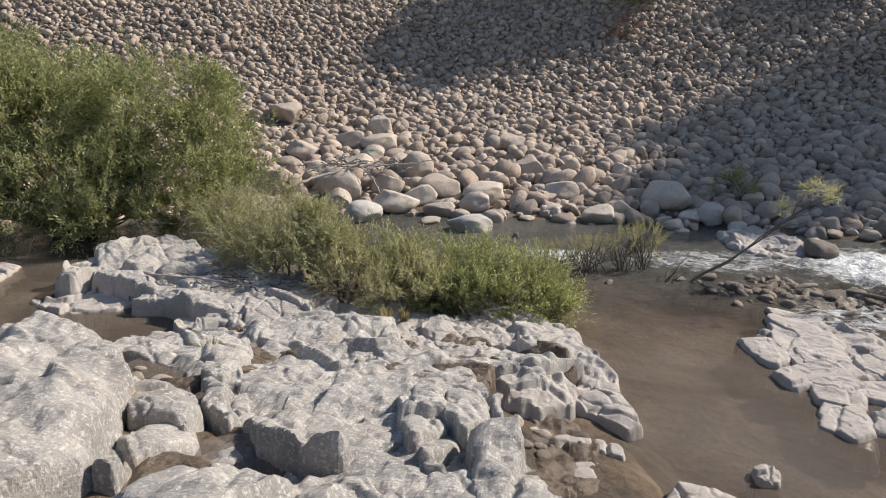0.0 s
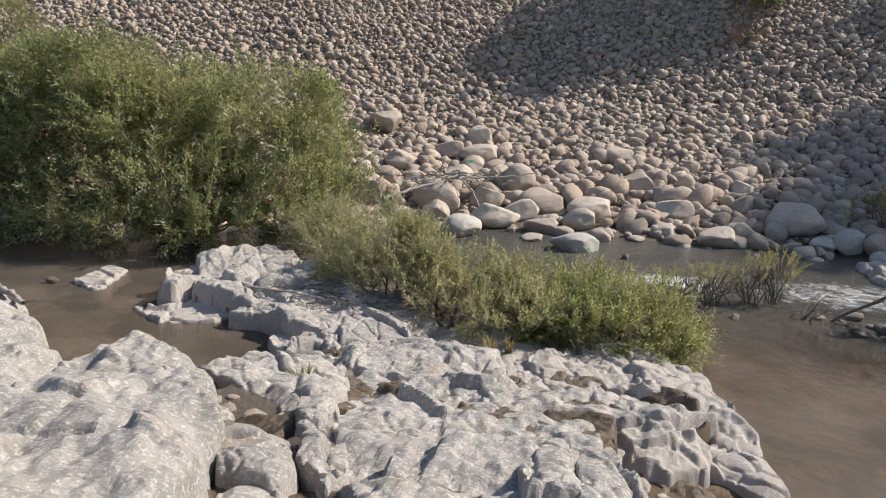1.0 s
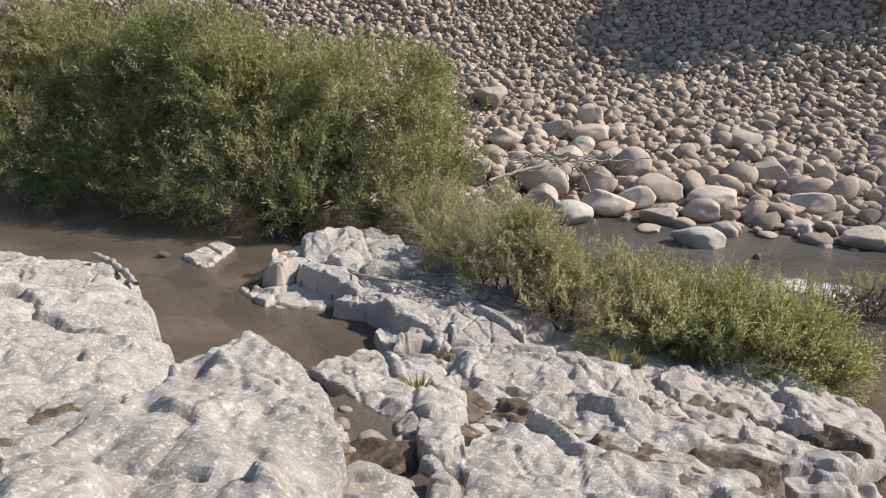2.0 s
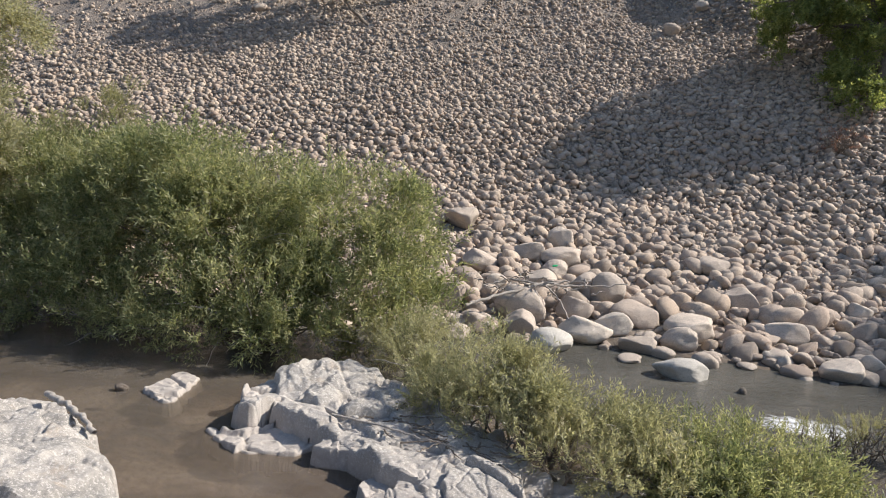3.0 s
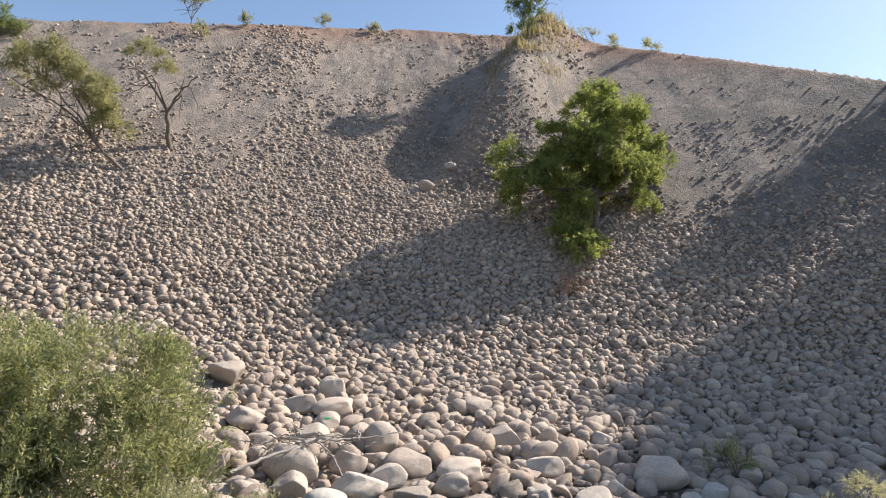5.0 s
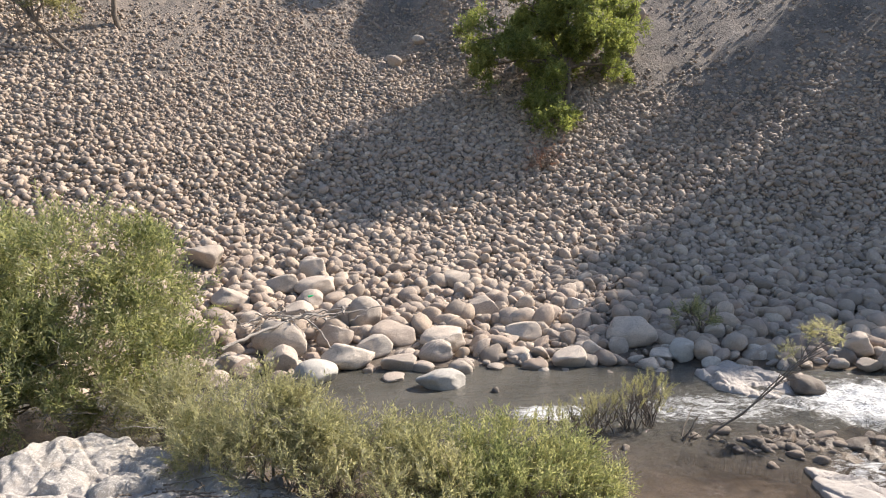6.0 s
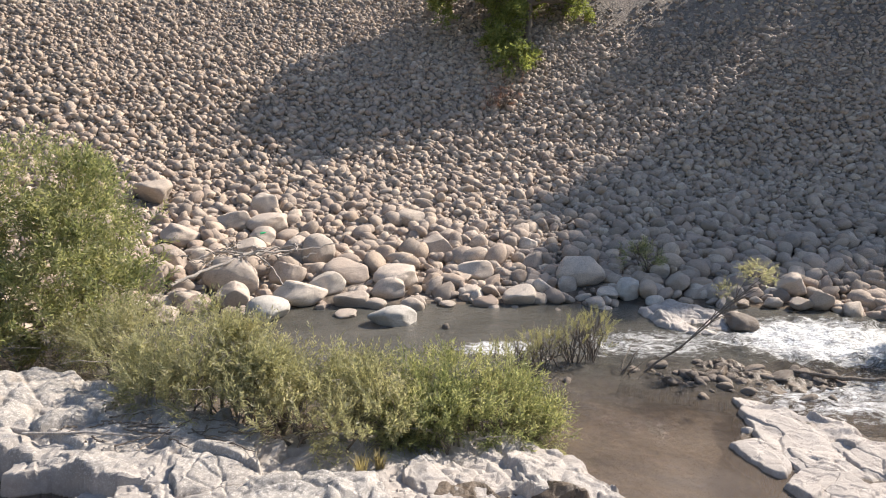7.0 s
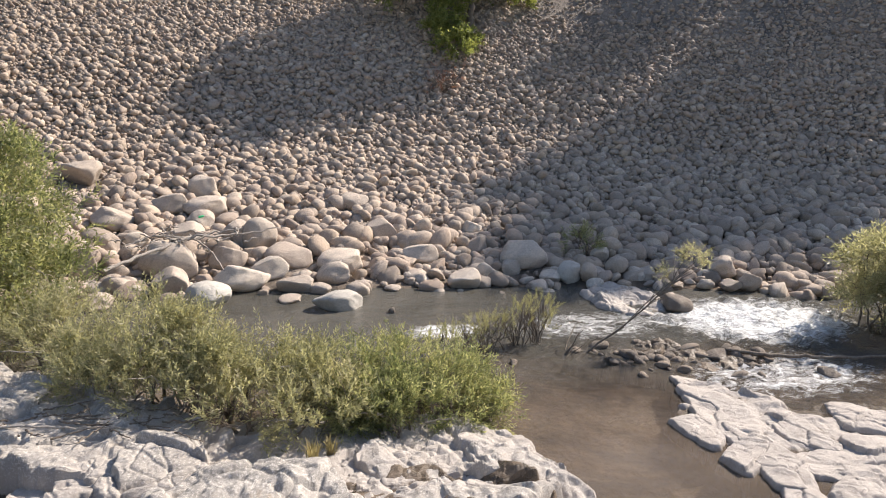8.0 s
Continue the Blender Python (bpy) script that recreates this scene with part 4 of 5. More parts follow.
def sprig(leaves, length, leaf, wide, spread, seed):
    """A twig along +z with narrow leaves: leaf quads, verts and faces."""
    r = np.random.default_rng(seed)
    verts, faces = [], []
    for i in range(leaves):
        t = 0.08 + 0.92 * (i + r.uniform(0, 0.8)) / leaves
        a = i * 2.4 + r.uniform(-0.5, 0.5)
        out = np.array([math.cos(a), math.sin(a), 0.0])
        up = np.array([0, 0, 1.0])
        way = out * math.sin(spread) + up * math.cos(spread) + r.normal(0, 0.16, 3)
        way /= np.linalg.norm(way)
        side = np.cross(way, r.normal(size=3))
        side /= np.linalg.norm(side)
        base = np.array([0.10 * math.sin(3 * t + seed) * length * t, 0.08 * math.cos(2 * t + seed) * length * t, t * length])
        k, size = len(verts), leaf * r.uniform(0.65, 1.15)
        verts += [base, base + way * size * 0.5 + side * wide / 2, base + way * size, base + way * size * 0.5 - side * wide / 2]
        faces.append([k, k + 1, k + 2, k + 3])
    return np.array(verts), np.array(faces)


def facing(way):
    """Turns that carry +z to each way, with a random spin."""
    w = way / np.linalg.norm(way, axis=1)[:, None]
    h = np.where(np.abs(w[:, 2:3]) < 0.95, np.array([[0, 0, 1.0]]), np.array([[1.0, 0, 0]]))
    u = np.cross(h, w)
    u /= np.linalg.norm(u, axis=1)[:, None]
    v = np.cross(w, u)
    a = rng.uniform(0, 2 * np.pi, len(w))[:, None]
    u, v = u * np.cos(a) + v * np.sin(a), v * np.cos(a) - u * np.sin(a)
    return np.stack([u, v, w], -1)


def foliage(name, places, ways, scale, sprigs, material, parent):
    pick = rng.integers(0, len(sprigs), len(places))
    rot = facing(ways)
    verts, faces, base = [], [], 0
    for k, (v, f) in enumerate(sprigs):
        idx = np.nonzero(pick == k)[0]
        if not len(idx):
            continue
        w = np.einsum("nij,nvj->nvi", rot[idx], v[None] * scale[idx][:, None, None]) + places[idx][:, None]
        verts.append(w.reshape(-1, 3))
        faces.append((f[None] + base + (np.arange(len(idx)) * len(v))[:, None, None]).reshape(-1, 4))
        base += len(idx) * len(v)
    return piece(name, mesh_from(name, np.concatenate(verts), np.concatenate(faces), material, False), parent)


def tube(path, radii, sides=6):
    """A bent, tapering limb: verts and quads."""
    path = np.asarray(path, float)
    verts, faces = [], []
    for i, p in enumerate(path):
        t = path[min(i + 1, len(path) - 1)] - path[max(i - 1, 0)]
        t = t / (np.linalg.norm(t) + 1e-9)
        u = np.cross(t, (0.3, 0.9, 0.2) if abs(t[1]) < 0.9 else (1, 0, 0))
        u /= np.linalg.norm(u)
        v = np.cross(t, u)
        for k in range(sides):
            a = 2 * math.pi * k / sides
            verts.append(p + radii[i] * (math.cos(a) * u + math.sin(a) * v))
    for i in range(len(path) - 1):
        for k in range(sides):
            a, b = i * sides + k, i * sides + (k + 1) % sides
            faces.append([a, b, b + sides, a + sides])
    return np.array(verts), np.array(faces)


def limbs(name, list_of_paths, material, parent, sides=6):
    verts, faces, base = [], [], 0
    for path, r0, r1 in list_of_paths:
        v, f = tube(path, np.linspace(r0, r1, len(path)), sides)
        verts.append(v)
        faces.append(f + base)
        base += len(v)
    return piece(name, mesh_from(name, np.concatenate(verts), np.concatenate(faces), material), parent)


def bent(a, b, sag, n=7, wob=0.05):
    a, b = np.asarray(a, float), np.asarray(b, float)
    t = np.linspace(0, 1, n)[:, None]
    size = np.linalg.norm(b - a)
    p = a + (b - a) * t + np.array([0, 0, 1.0]) * sag * size * np.sin(np.pi * t)
    return p + rng.normal(0, wob * size / n, p.shape) * np.minimum(1, t * 3)


WILLOW_SPRIGS = [sprig(12, 0.42, 0.12, 0.03, 0.75, i) for i in range(8)]
FINE_SPRIGS = [sprig(16, 0.38, 0.085, 0.019, 0.6, i + 20) for i in range(8)]
TREE_SPRIGS = [sprig(14, 0.5, 0.14, 0.065, 0.9, i + 40) for i in range(8)]
FAR_SPRIGS = [sprig(12, 0.6, 0.16, 0.05, 0.7, i + 60) for i in range(8)]


def knobs(lobes):
    """Breaks each lobe of a crown into smaller rounded masses round its skin, with gaps between them."""
    out = []
    for c, r in lobes:
        c, r = np.array(c), np.array(r)
        for _ in range(int(np.clip(9 * r.mean(), 5, 20))):
            d = rng.normal(size=3)
            d /= np.linalg.norm(d)
            d[2] = abs(d[2]) if d[2] < -0.5 else d[2]
            k = rng.uniform(0.26, 0.44)
            out.append((tuple(c + d * r * rng.uniform(0.62, 0.86)), tuple(r * k * rng.uniform(0.8, 1.25, 3))))
    return out


def in_lobes(lobes, count, shell, upright, bottom=None, tuft=22):
    """Places and ways in a crown made of lobes (centre, radii): tufts of sprigs, thick near the skin, thinner inside."""
    lobes = knobs(lobes)
    vol = np.array([l[1][0] * l[1][1] + l[1][2] * (l[1][0] + l[1][1]) / 2 for l in lobes])
    n = max(count // tuft, 6)
    pick = rng.choice(len(lobes), n, p=vol / vol.sum())
    c = np.array([l[0] for l in lobes])[pick]
    r = np.array([l[1] for l in lobes])[pick]
    d = rng.normal(size=(n, 3))
    d /= np.linalg.norm(d, axis=1)[:, None]
    d[:, 2] = np.where(d[:, 2] < -0.75, -d[:, 2], d[:, 2])
    rad = 1 - np.abs(rng.normal(0, shell, n)) + rng.normal(0, 0.13, n)
    heart = c + d * r * np.clip(rad, 0.15, 1.2)[:, None]
    lean = d * np.array([1, 1, 0.7]) + np.array([0, 0, upright * 0.6]) + rng.normal(0, 0.25, (n, 3))
    k = np.repeat(np.arange(n), rng.poisson(tuft, n))
    spread = rng.normal(size=(len(k), 3))
    spread /= np.linalg.norm(spread, axis=1)[:, None]
    wide = rng.uniform(0.10, 0.30, n) * np.clip(r.mean(1) * 2, 0.5, 1.3)
    p = heart[k] + spread * (wide[k] * rng.uniform(0.1, 1.0, len(k)))[:, None]
    way = lean[k] * 0.8 + spread * 0.75 + rng.normal(0, 0.15, (len(k), 3))
    if bottom is not None:
        ok = p[:, 2] > bottom
        p, way = p[ok], way[ok]
    return p, way


def shoots_over(lobes, count, upright, reach=1.0):
    """Long leafy shoots that stand out from the crown's skin."""
    lobes = [lobes[i] for i in rng.integers(0, len(lobes), count)]
    c, r = np.array([l[0] for l in lobes]), np.array([l[1] for l in lobes])
    d = rng.normal(size=(count, 3))
    d[:, 2] = np.abs(d[:, 2]) + 0.25
    d /= np.linalg.norm(d, axis=1)[:, None]
    root = c + d * r * 0.85
    way = d + np.array([0, 0, upright]) + rng.normal(0, 0.2, (count, 3))
    way /= np.linalg.norm(way, axis=1)[:, None]
    long = reach * rng.uniform(0.25, 0.75, count) * np.clip(r.mean(1), 0.5, 1.3)
    t = np.linspace(0, 1, 5)
    p = root[:, None] + way[:, None] * (long[:, None] * t)[:, :, None] + np.array([0.12, 0, -0.1]) * (t ** 2)[None, :, None] * long[:, None, None]
    return p.reshape(-1, 3), np.repeat(way, 5, 0) + rng.normal(0, 0.25, (5 * count, 3))


def bush(name, label, category, base, lobes, count, leaf_mat, sprigs, stems=26, shell=0.22, upright=0.7, size=(0.75, 1.3), group="", bottom=0.1, stem_r=0.035, tuft=22, whips=0, bare=0, full=0.33, reach=1.0, clump=True):
    ob = thing(name, label, category, group)
    paths = []
    for i in range(stems):
        c, r = lobes[i % len(lobes)]
        d = rng.normal(size=3)
        d[2] = abs(d[2])
        d /= np.linalg.norm(d)
        tip = np.array(c) + d * np.array(r) * rng.uniform(0.6, 0.98)
        start = np.array(base) if clump else np.array([c[0], c[1], base[2]])
        root = start + np.array([rng.normal(0, 0.18) * r[0], rng.normal(0, 0.18) * r[1], 0])
        path = bent(root, tip, 0.10, 8, 0.16)
        paths.append((path, stem_r * rng.uniform(0.5, 1.1), 0.006))
        for k in range(3):
            q = path[rng.integers(3, 8)]
            paths.append((bent(q, q + rng.normal(0, 0.35, 3) * np.mean(r) * 0.7 + np.array([0, 0, 0.2]), 0.05, 5, 0.2), 0.012, 0.004))
    limbs("branchwork", paths, BARK, ob, 5)
    for i in range(bare):
        c, r = lobes[rng.integers(0, len(lobes))]
        d = np.array([rng.normal(0, 0.7), -abs(rng.normal(0.5, 0.4)), rng.normal(0.2, 0.5)])
        d /= np.linalg.norm(d)
        a = np.array(c) + d * np.array(r) * 0.5
        b = np.array(c) + d * np.array(r) * rng.uniform(0.95, 1.12) + rng.normal(0, 0.25, 3)
        limbs("bare_branch", [(bent(a, b, 0.06, 7, 0.2), 0.016, 0.005)], DRIFT, ob, 5)
    p, w = in_lobes(lobes, count, shell, upright, bottom, tuft)
    gaps = fbm(p[:, 0] * 1.3, p[:, 1] * 1.3, p[:, 2] * 1.5, 3, 17.0) + rng.normal(0, 0.10, len(p)) < full
    p, w = p[gaps], w[gaps]
    if whips:
        pw, ww = shoots_over(lobes, whips, upright, reach)
        p, w = np.concatenate([p, pw]), np.concatenate([w, ww])
    foliage("foliage", p, w, rng.uniform(*size, len(p)), sprigs, leaf_mat, ob)
    return ob


# the tall willow thicket on the far side of the pool
bush("willow_thicket", "tall dense grey-green willow thicket standing at the pool's edge", "bush", (-9.5, 12.0, -0.1),
     [((-9.6, 12.6, 2.4), (2.5, 2.0, 1.9)), ((-7.5, 12.8, 2.3), (1.9, 1.7, 2.0)), ((-6.1, 12.8, 1.6), (1.2, 1.4, 1.8)), ((-5.5, 12.5, 0.8), (0.8, 1.0, 1.0)), ((-12.4, 12.5, 2.8), (2.2, 2.1, 2.4)), ((-14.8, 12.6, 2.3), (2.4, 2.2, 2.3)), ((-9.0, 10.8, 1.0), (1.6, 1.2, 1.1)), ((-11.4, 10.5, 0.9), (1.6, 0.9, 1.0)), ((-7.0, 11.8, 0.9), (1.3, 1.1, 1.1)), ((-13.6, 11.0, 1.2), (2.0, 1.3, 1.3)), ((-17.5, 12.8, 2.5), (2.6, 2.4, 2.4)), ((-16.6, 10.6, 1.2), (2.2, 1.2, 1.3)), ((-19.4, 11.2, 2.2), (2.4, 1.8, 2.4)), ((-18.6, 10.2, 0.9), (1.8, 1.0, 1.0)), ((-10.4, 11.4, 2.7), (1.9, 1.2, 1.4)), ((-13.2, 11.6, 2.6), (2.0, 1.3, 1.5))]
     + [((-8.2, 10.7, 0.5), (1.3, 0.8, 0.6)), ((-6.3, 11.5, 0.5), (1.0, 0.8, 0.6)), ((-10.4, 10.1, 0.5), (1.4, 0.7, 0.6)), ((-12.6, 10.2, 0.5), (1.5, 0.7, 0.6)), ((-14.8, 10.2, 0.6), (1.6, 0.8, 0.7))],
     31000, WILLOW, WILLOW_SPRIGS, 90, 0.22, 0.9, (0.75, 1.35), bottom=0.02, tuft=20, whips=650, bare=90, full=0.2)
bush("low_willow", "low feathery yellow-green willow growing beside the rocks", "bush", (-1.6, 8.4, 0.0),
     [((-3.4, 9.2, 0.65), (0.9, 0.9, 0.65)), ((-2.7, 8.6, 0.85), (0.8, 0.8, 0.8)), ((-2.1, 8.3, 0.75), (0.7, 0.8, 0.8)), ((-1.5, 8.3, 0.6), (0.8, 0.8, 0.6)), ((-0.7, 8.2, 0.55), (0.8, 0.8, 0.6)), ((-0.1, 8.0, 0.5), (0.8, 0.7, 0.5)), ((-4.3, 10.2, 0.6), (1.0, 0.9, 0.7)), ((-5.0, 11.2, 0.6), (1.0, 0.9, 0.7)), ((-3.4, 8.5, 0.45), (0.8, 0.6, 0.5)), ((-2.3, 7.8, 0.45), (0.8, 0.6, 0.45)), ((-1.2, 7.3, 0.45), (0.8, 0.5, 0.4)), ((-0.3, 7.1, 0.45), (0.7, 0.45, 0.35)), ((0.3, 7.3, 0.4), (0.6, 0.45, 0.35))],
     5400, DRYWILLOW, FINE_SPRIGS, 70, 0.3, 0.7, (0.7, 1.2), bottom=0.02, tuft=15, whips=300, bare=30, full=0.13, reach=0.75, clump=False)
bush("low_willow", "low dense grey-green willow growing beside the rocks", "bush", (1.4, 8.0, 0.0),
     [((0.8, 8.1, 0.5), (0.8, 0.8, 0.55)), ((1.5, 8.1, 0.5), (0.8, 0.8, 0.55)), ((2.0, 7.9, 0.4), (0.7, 0.6, 0.5)), ((2.5, 7.6, 0.2), (0.45, 0.45, 0.28)), ((0.8, 7.4, 0.4), (0.8, 0.5, 0.4)), ((1.7, 7.4, 0.35), (0.7, 0.45, 0.38)), ((1.1, 7.0, 0.45), (0.7, 0.4, 0.32))],
     4200, WILLOW, FINE_SPRIGS, 44, 0.3, 0.6, (0.7, 1.2), bottom=0.02, tuft=15, whips=170, bare=14, full=0.13, reach=0.75, clump=False)
bush("thin_willow", "thin dark willow shoots standing in the stream", "bush", (3.6, 10.6, 0.0),
     [((2.9, 10.5, 0.2), (0.8, 0.4, 0.25)), ((3.6, 10.7, 0.3), (0.7, 0.4, 0.35)), ((4.3, 10.9, 0.45), (0.6, 0.4, 0.45)), ((4.8, 11.0, 0.5), (0.4, 0.4, 0.45))], 150, GREYLEAF, FINE_SPRIGS, 64, 0.8, 1.2, (0.4, 0.75), bottom=0.05, stem_r=0.014, tuft=2, whips=60, reach=0.7, clump=False)
bush("riverside_bush", "rounded yellow-green bush standing in the rapids", "bush", (13.9, 10.4, 0.0),
     [((14.1, 10.6, 1.2), (1.4, 1.3, 1.2)), ((15.2, 10.6, 1.3), (1.5, 1.3, 1.3)), ((13.9, 10.2, 0.5), (1.0, 0.9, 0.6)), ((14.9, 9.9, 0.6), (1.3, 0.9, 0.7))], 5200, DRYWILLOW, WILLOW_SPRIGS, 16, 0.3, bottom=0.02)


def tree(name, label, base, trunk, limbs_to, lobes, count, leaf_mat, sprigs, trunk_r=0.2, shell=0.3, size=(0.8, 1.4), category="tree"):
    ob = thing(name, label, category)
    base, fork = np.array(base, float), np.array(trunk, float)
    limbs("trunk", [(bent(base - (0, 0, 0.3), fork, 0.0, 8, 0.12), trunk_r, trunk_r * 0.7)], BARK, ob, 9)
    paths = []
    for tip in limbs_to:
        p = bent(fork, tip, 0.08, 8, 0.18)
        paths.append((p, trunk_r * 0.6, 0.03))
        for k in range(5):
            q = p[rng.integers(3, 8)]
            paths.append((bent(q, q + rng.normal(0, 1.0, 3) * 0.9, 0.05, 5, 0.2), 0.035, 0.008))
    limbs("branchwork", paths, BARK, ob, 6)
    if count:
        p, w = in_lobes(lobes, count, shell, 0.4)
        foliage("crown", p, w, rng.uniform(*size, len(p)), sprigs, leaf_mat, ob)
    return ob


def gz(x, y):
    return float(ground_height(x, y))


def lobe(x, y, z, a, b, c):
    return ((x, y, z), (a, b, c))


# the tree on the cobble slope
tree("slope_tree", "broad green tree with open clumped foliage on the stony slope", (9.4, 33.9, gz(9.4, 33.9)), (9.5, 34.2, 11.6),
     [(4.6, 34.6, 13.2), (12.8, 35.0, 14.0), (9.6, 35.0, 16.8), (7.2, 34.8, 15.2), (11.0, 34.4, 15.4), (5.2, 33.4, 11.4), (12.2, 34.2, 11.6), (7.6, 32.6, 9.6)],
     [lobe(9.7, 35.2, 16.9, 1.5, 1.7, 1.3), lobe(11.1, 34.4, 15.5, 1.6, 1.9, 1.5), lobe(13.0, 35.4, 14.0, 1.5, 1.7, 1.3), lobe(9.1, 33.6, 14.1, 1.8, 2.1, 1.6), lobe(8.0, 35.8, 14.1, 1.4, 1.6, 1.2), lobe(6.5, 33.8, 12.1, 1.4, 1.6, 1.2), lobe(10.7, 33.4, 12.7, 1.6, 1.8, 1.4), lobe(9.4, 35.9, 12.3, 1.6, 1.9, 1.5), lobe(4.5, 34.6, 13.3, 1.1, 1.3, 1.0), lobe(4.5, 35.6, 12.0, 1.0, 1.2, 0.9), lobe(5.3, 33.2, 11.2, 1.0, 1.2, 0.9), lobe(12.1, 34.2, 11.5, 1.1, 1.3, 1.0), lobe(7.8, 33.2, 10.2, 1.2, 1.4, 1.1), lobe(7.3, 32.2, 8.6, 1.2, 1.4, 1.1), lobe(8.6, 32.0, 8.1, 1.0, 1.2, 0.9), lobe(6.9, 34.8, 15.3, 0.8, 1.0, 0.7)],
     9500, TREELEAF, TREE_SPRIGS, 0.22, 0.5, (0.7, 1.3))
tree("leaning_tree", "sparse pale feathery tree leaning out from the slope", (-16.8, 34.4, 12.1), (-18.4, 34.1, 13.4),
     [(-20.2, 34.0, 14.9), (-22.2, 34.0, 17.3), (-20.6, 33.8, 17.5), (-19.3, 33.8, 16.6), (-17.8, 33.8, 15.2), (-23.2, 34.0, 16.8)],
     [lobe(-22.4, 34.0, 17.5, 1.1, 1.1, 1.0), lobe(-20.8, 34.0, 17.8, 1.1, 1.0, 0.8), lobe(-19.6, 34.0, 16.9, 1.1, 1.0, 0.9), lobe(-18.6, 34.0, 15.8, 1.1, 1.2, 1.1), lobe(-17.6, 34.0, 14.4, 0.9, 1.0, 1.2), lobe(-21.3, 34.0, 16.2, 0.8, 0.8, 0.6), lobe(-23.3, 34.0, 16.9, 0.7, 0.9, 0.8)],
     2600, GREYLEAF, FAR_SPRIGS, 0.11, 0.5, (0.6, 1.1))
tree("forked_tree", "nearly bare forked tree with a dark trunk", (-15.4, 36.8, 13.8), (-15.6, 36.5, 16.0),
     [(-17.5, 36.2, 18.7), (-14.7, 36.2, 16.9), (-16.5, 36.2, 18.1), (-13.9, 36.2, 18.0)],
     [lobe(-17.2, 36.4, 19.2, 0.8, 0.9, 0.8), lobe(-15.8, 36.4, 18.8, 0.8, 1.0, 0.9), lobe(-16.5, 36.4, 19.9, 0.8, 0.8, 0.7)], 380, GREYLEAF, FAR_SPRIGS, 0.17, 0.6, (0.6, 1.0))
bush("slope_bush", "dense rounded dark green bush on the sandy slope", "bush", (-31.8, 35.3, 15.6),
     [lobe(-32.6, 35.3, 17.3, 1.3, 1.2, 1.3), lobe(-31.0, 35.3, 17.4, 1.4, 1.3, 1.4), lobe(-33.8, 35.3, 16.7, 1.0, 1.0, 1.0), lobe(-30.0, 35.3, 16.5, 0.9, 0.9, 0.9), lobe(-32.2, 35.3, 18.5, 0.8, 0.8, 0.8)], 2800, DARKLEAF, FAR_SPRIGS, 14, 0.3, bottom=14.0, size=(0.6, 1.1))
bush("crest_shrub", "olive green shrub on the upper slope", "bush", (-33.6, 40.4, 20.2), [lobe(-33.6, 40.4, 21.5, 1.2, 1.0, 1.0), lobe(-34.2, 40.4, 20.7, 0.9, 0.7, 0.6)], 700, GREYLEAF, FAR_SPRIGS, 8, 0.35, bottom=18)
tree("crest_tree", "slender green tree standing on the hill's crest", (-32.0, 45.0, gz(-32.0, 45.0)), (-32.2, 45.0, 25.6), [(-33.6, 45.0, 29.2), (-32.8, 45.0, 28.0)],
     [lobe(-33.6, 45.0, 28.7, 0.9, 0.9, 1.4), lobe(-32.9, 45.0, 27.3, 0.8, 0.9, 1.0), lobe(-32.5, 45.0, 26.0, 0.4, 0.5, 0.5)], 800, DARKLEAF, FAR_SPRIGS, 0.09, 0.4, (0.5, 0.9))
bush("crest_shrub", "green shrub at the foot of a slender tree", "bush", (-31.0, 44.4, gz(-31.0, 44.4)), [lobe(-31.0, 44.4, gz(-31.0, 44.4) + 0.8, 1.4, 1.0, 0.9), lobe(-29.6, 44.4, gz(-29.6, 44.4) + 0.6, 0.7, 0.7, 0.6)], 700, DARKLEAF, FAR_SPRIGS, 8, 0.35, bottom=20)
bush("crest_bush", "round olive green bush on the skyline", "bush", (-45.0, 40.8, 21.6), [lobe(-45.9, 40.8, 23.4, 1.5, 1.4, 1.3), lobe(-44.1, 40.8, 23.5, 1.5, 1.4, 1.4), lobe(-47.0, 40.8, 22.9, 0.9, 0.9, 0.8)], 1900, DARKLEAF, FAR_SPRIGS, 10, 0.3, bottom=21.0, size=(0.6, 1.1))
tree("crest_tree", "sparse pale shrubby tree on the hill's crest", (-20.6, 53.0, gz(-20.6, 53.0)), (-20.6, 53.0, gz(-20.6, 53.0) + 0.8), [(-21.4, 53.0, gz(-20.6, 53.0) + 2.4), (-19.8, 53.0, gz(-20.6, 53.0) + 2.2), (-20.6, 53.0, gz(-20.6, 53.0) + 2.8)],
     [lobe(-20.6, 53.0, gz(-20.6, 53.0) + 2.3, 1.3, 1.0, 1.0)], 420, GREYLEAF, FAR_SPRIGS, 0.06, 0.5, (0.5, 0.9))
tree("crest_tree", "green tree with bare twigs above the spur", (7.8, 48.6, gz(7.8, 48.6)), (7.7, 48.6, 27.6), [(6.5, 48.6, 29.8), (8.0, 48.6, 30.6), (9.6, 48.6, 30.2)],
     [lobe(6.6, 48.6, 28.6, 1.1, 1.0, 1.4), lobe(7.9, 48.6, 29.1, 1.2, 1.0, 1.7), lobe(7.4, 48.6, 27.5, 1.3, 1.0, 0.9)], 950, DARKLEAF, FAR_SPRIGS, 0.1, 0.6, (0.6, 1.1))
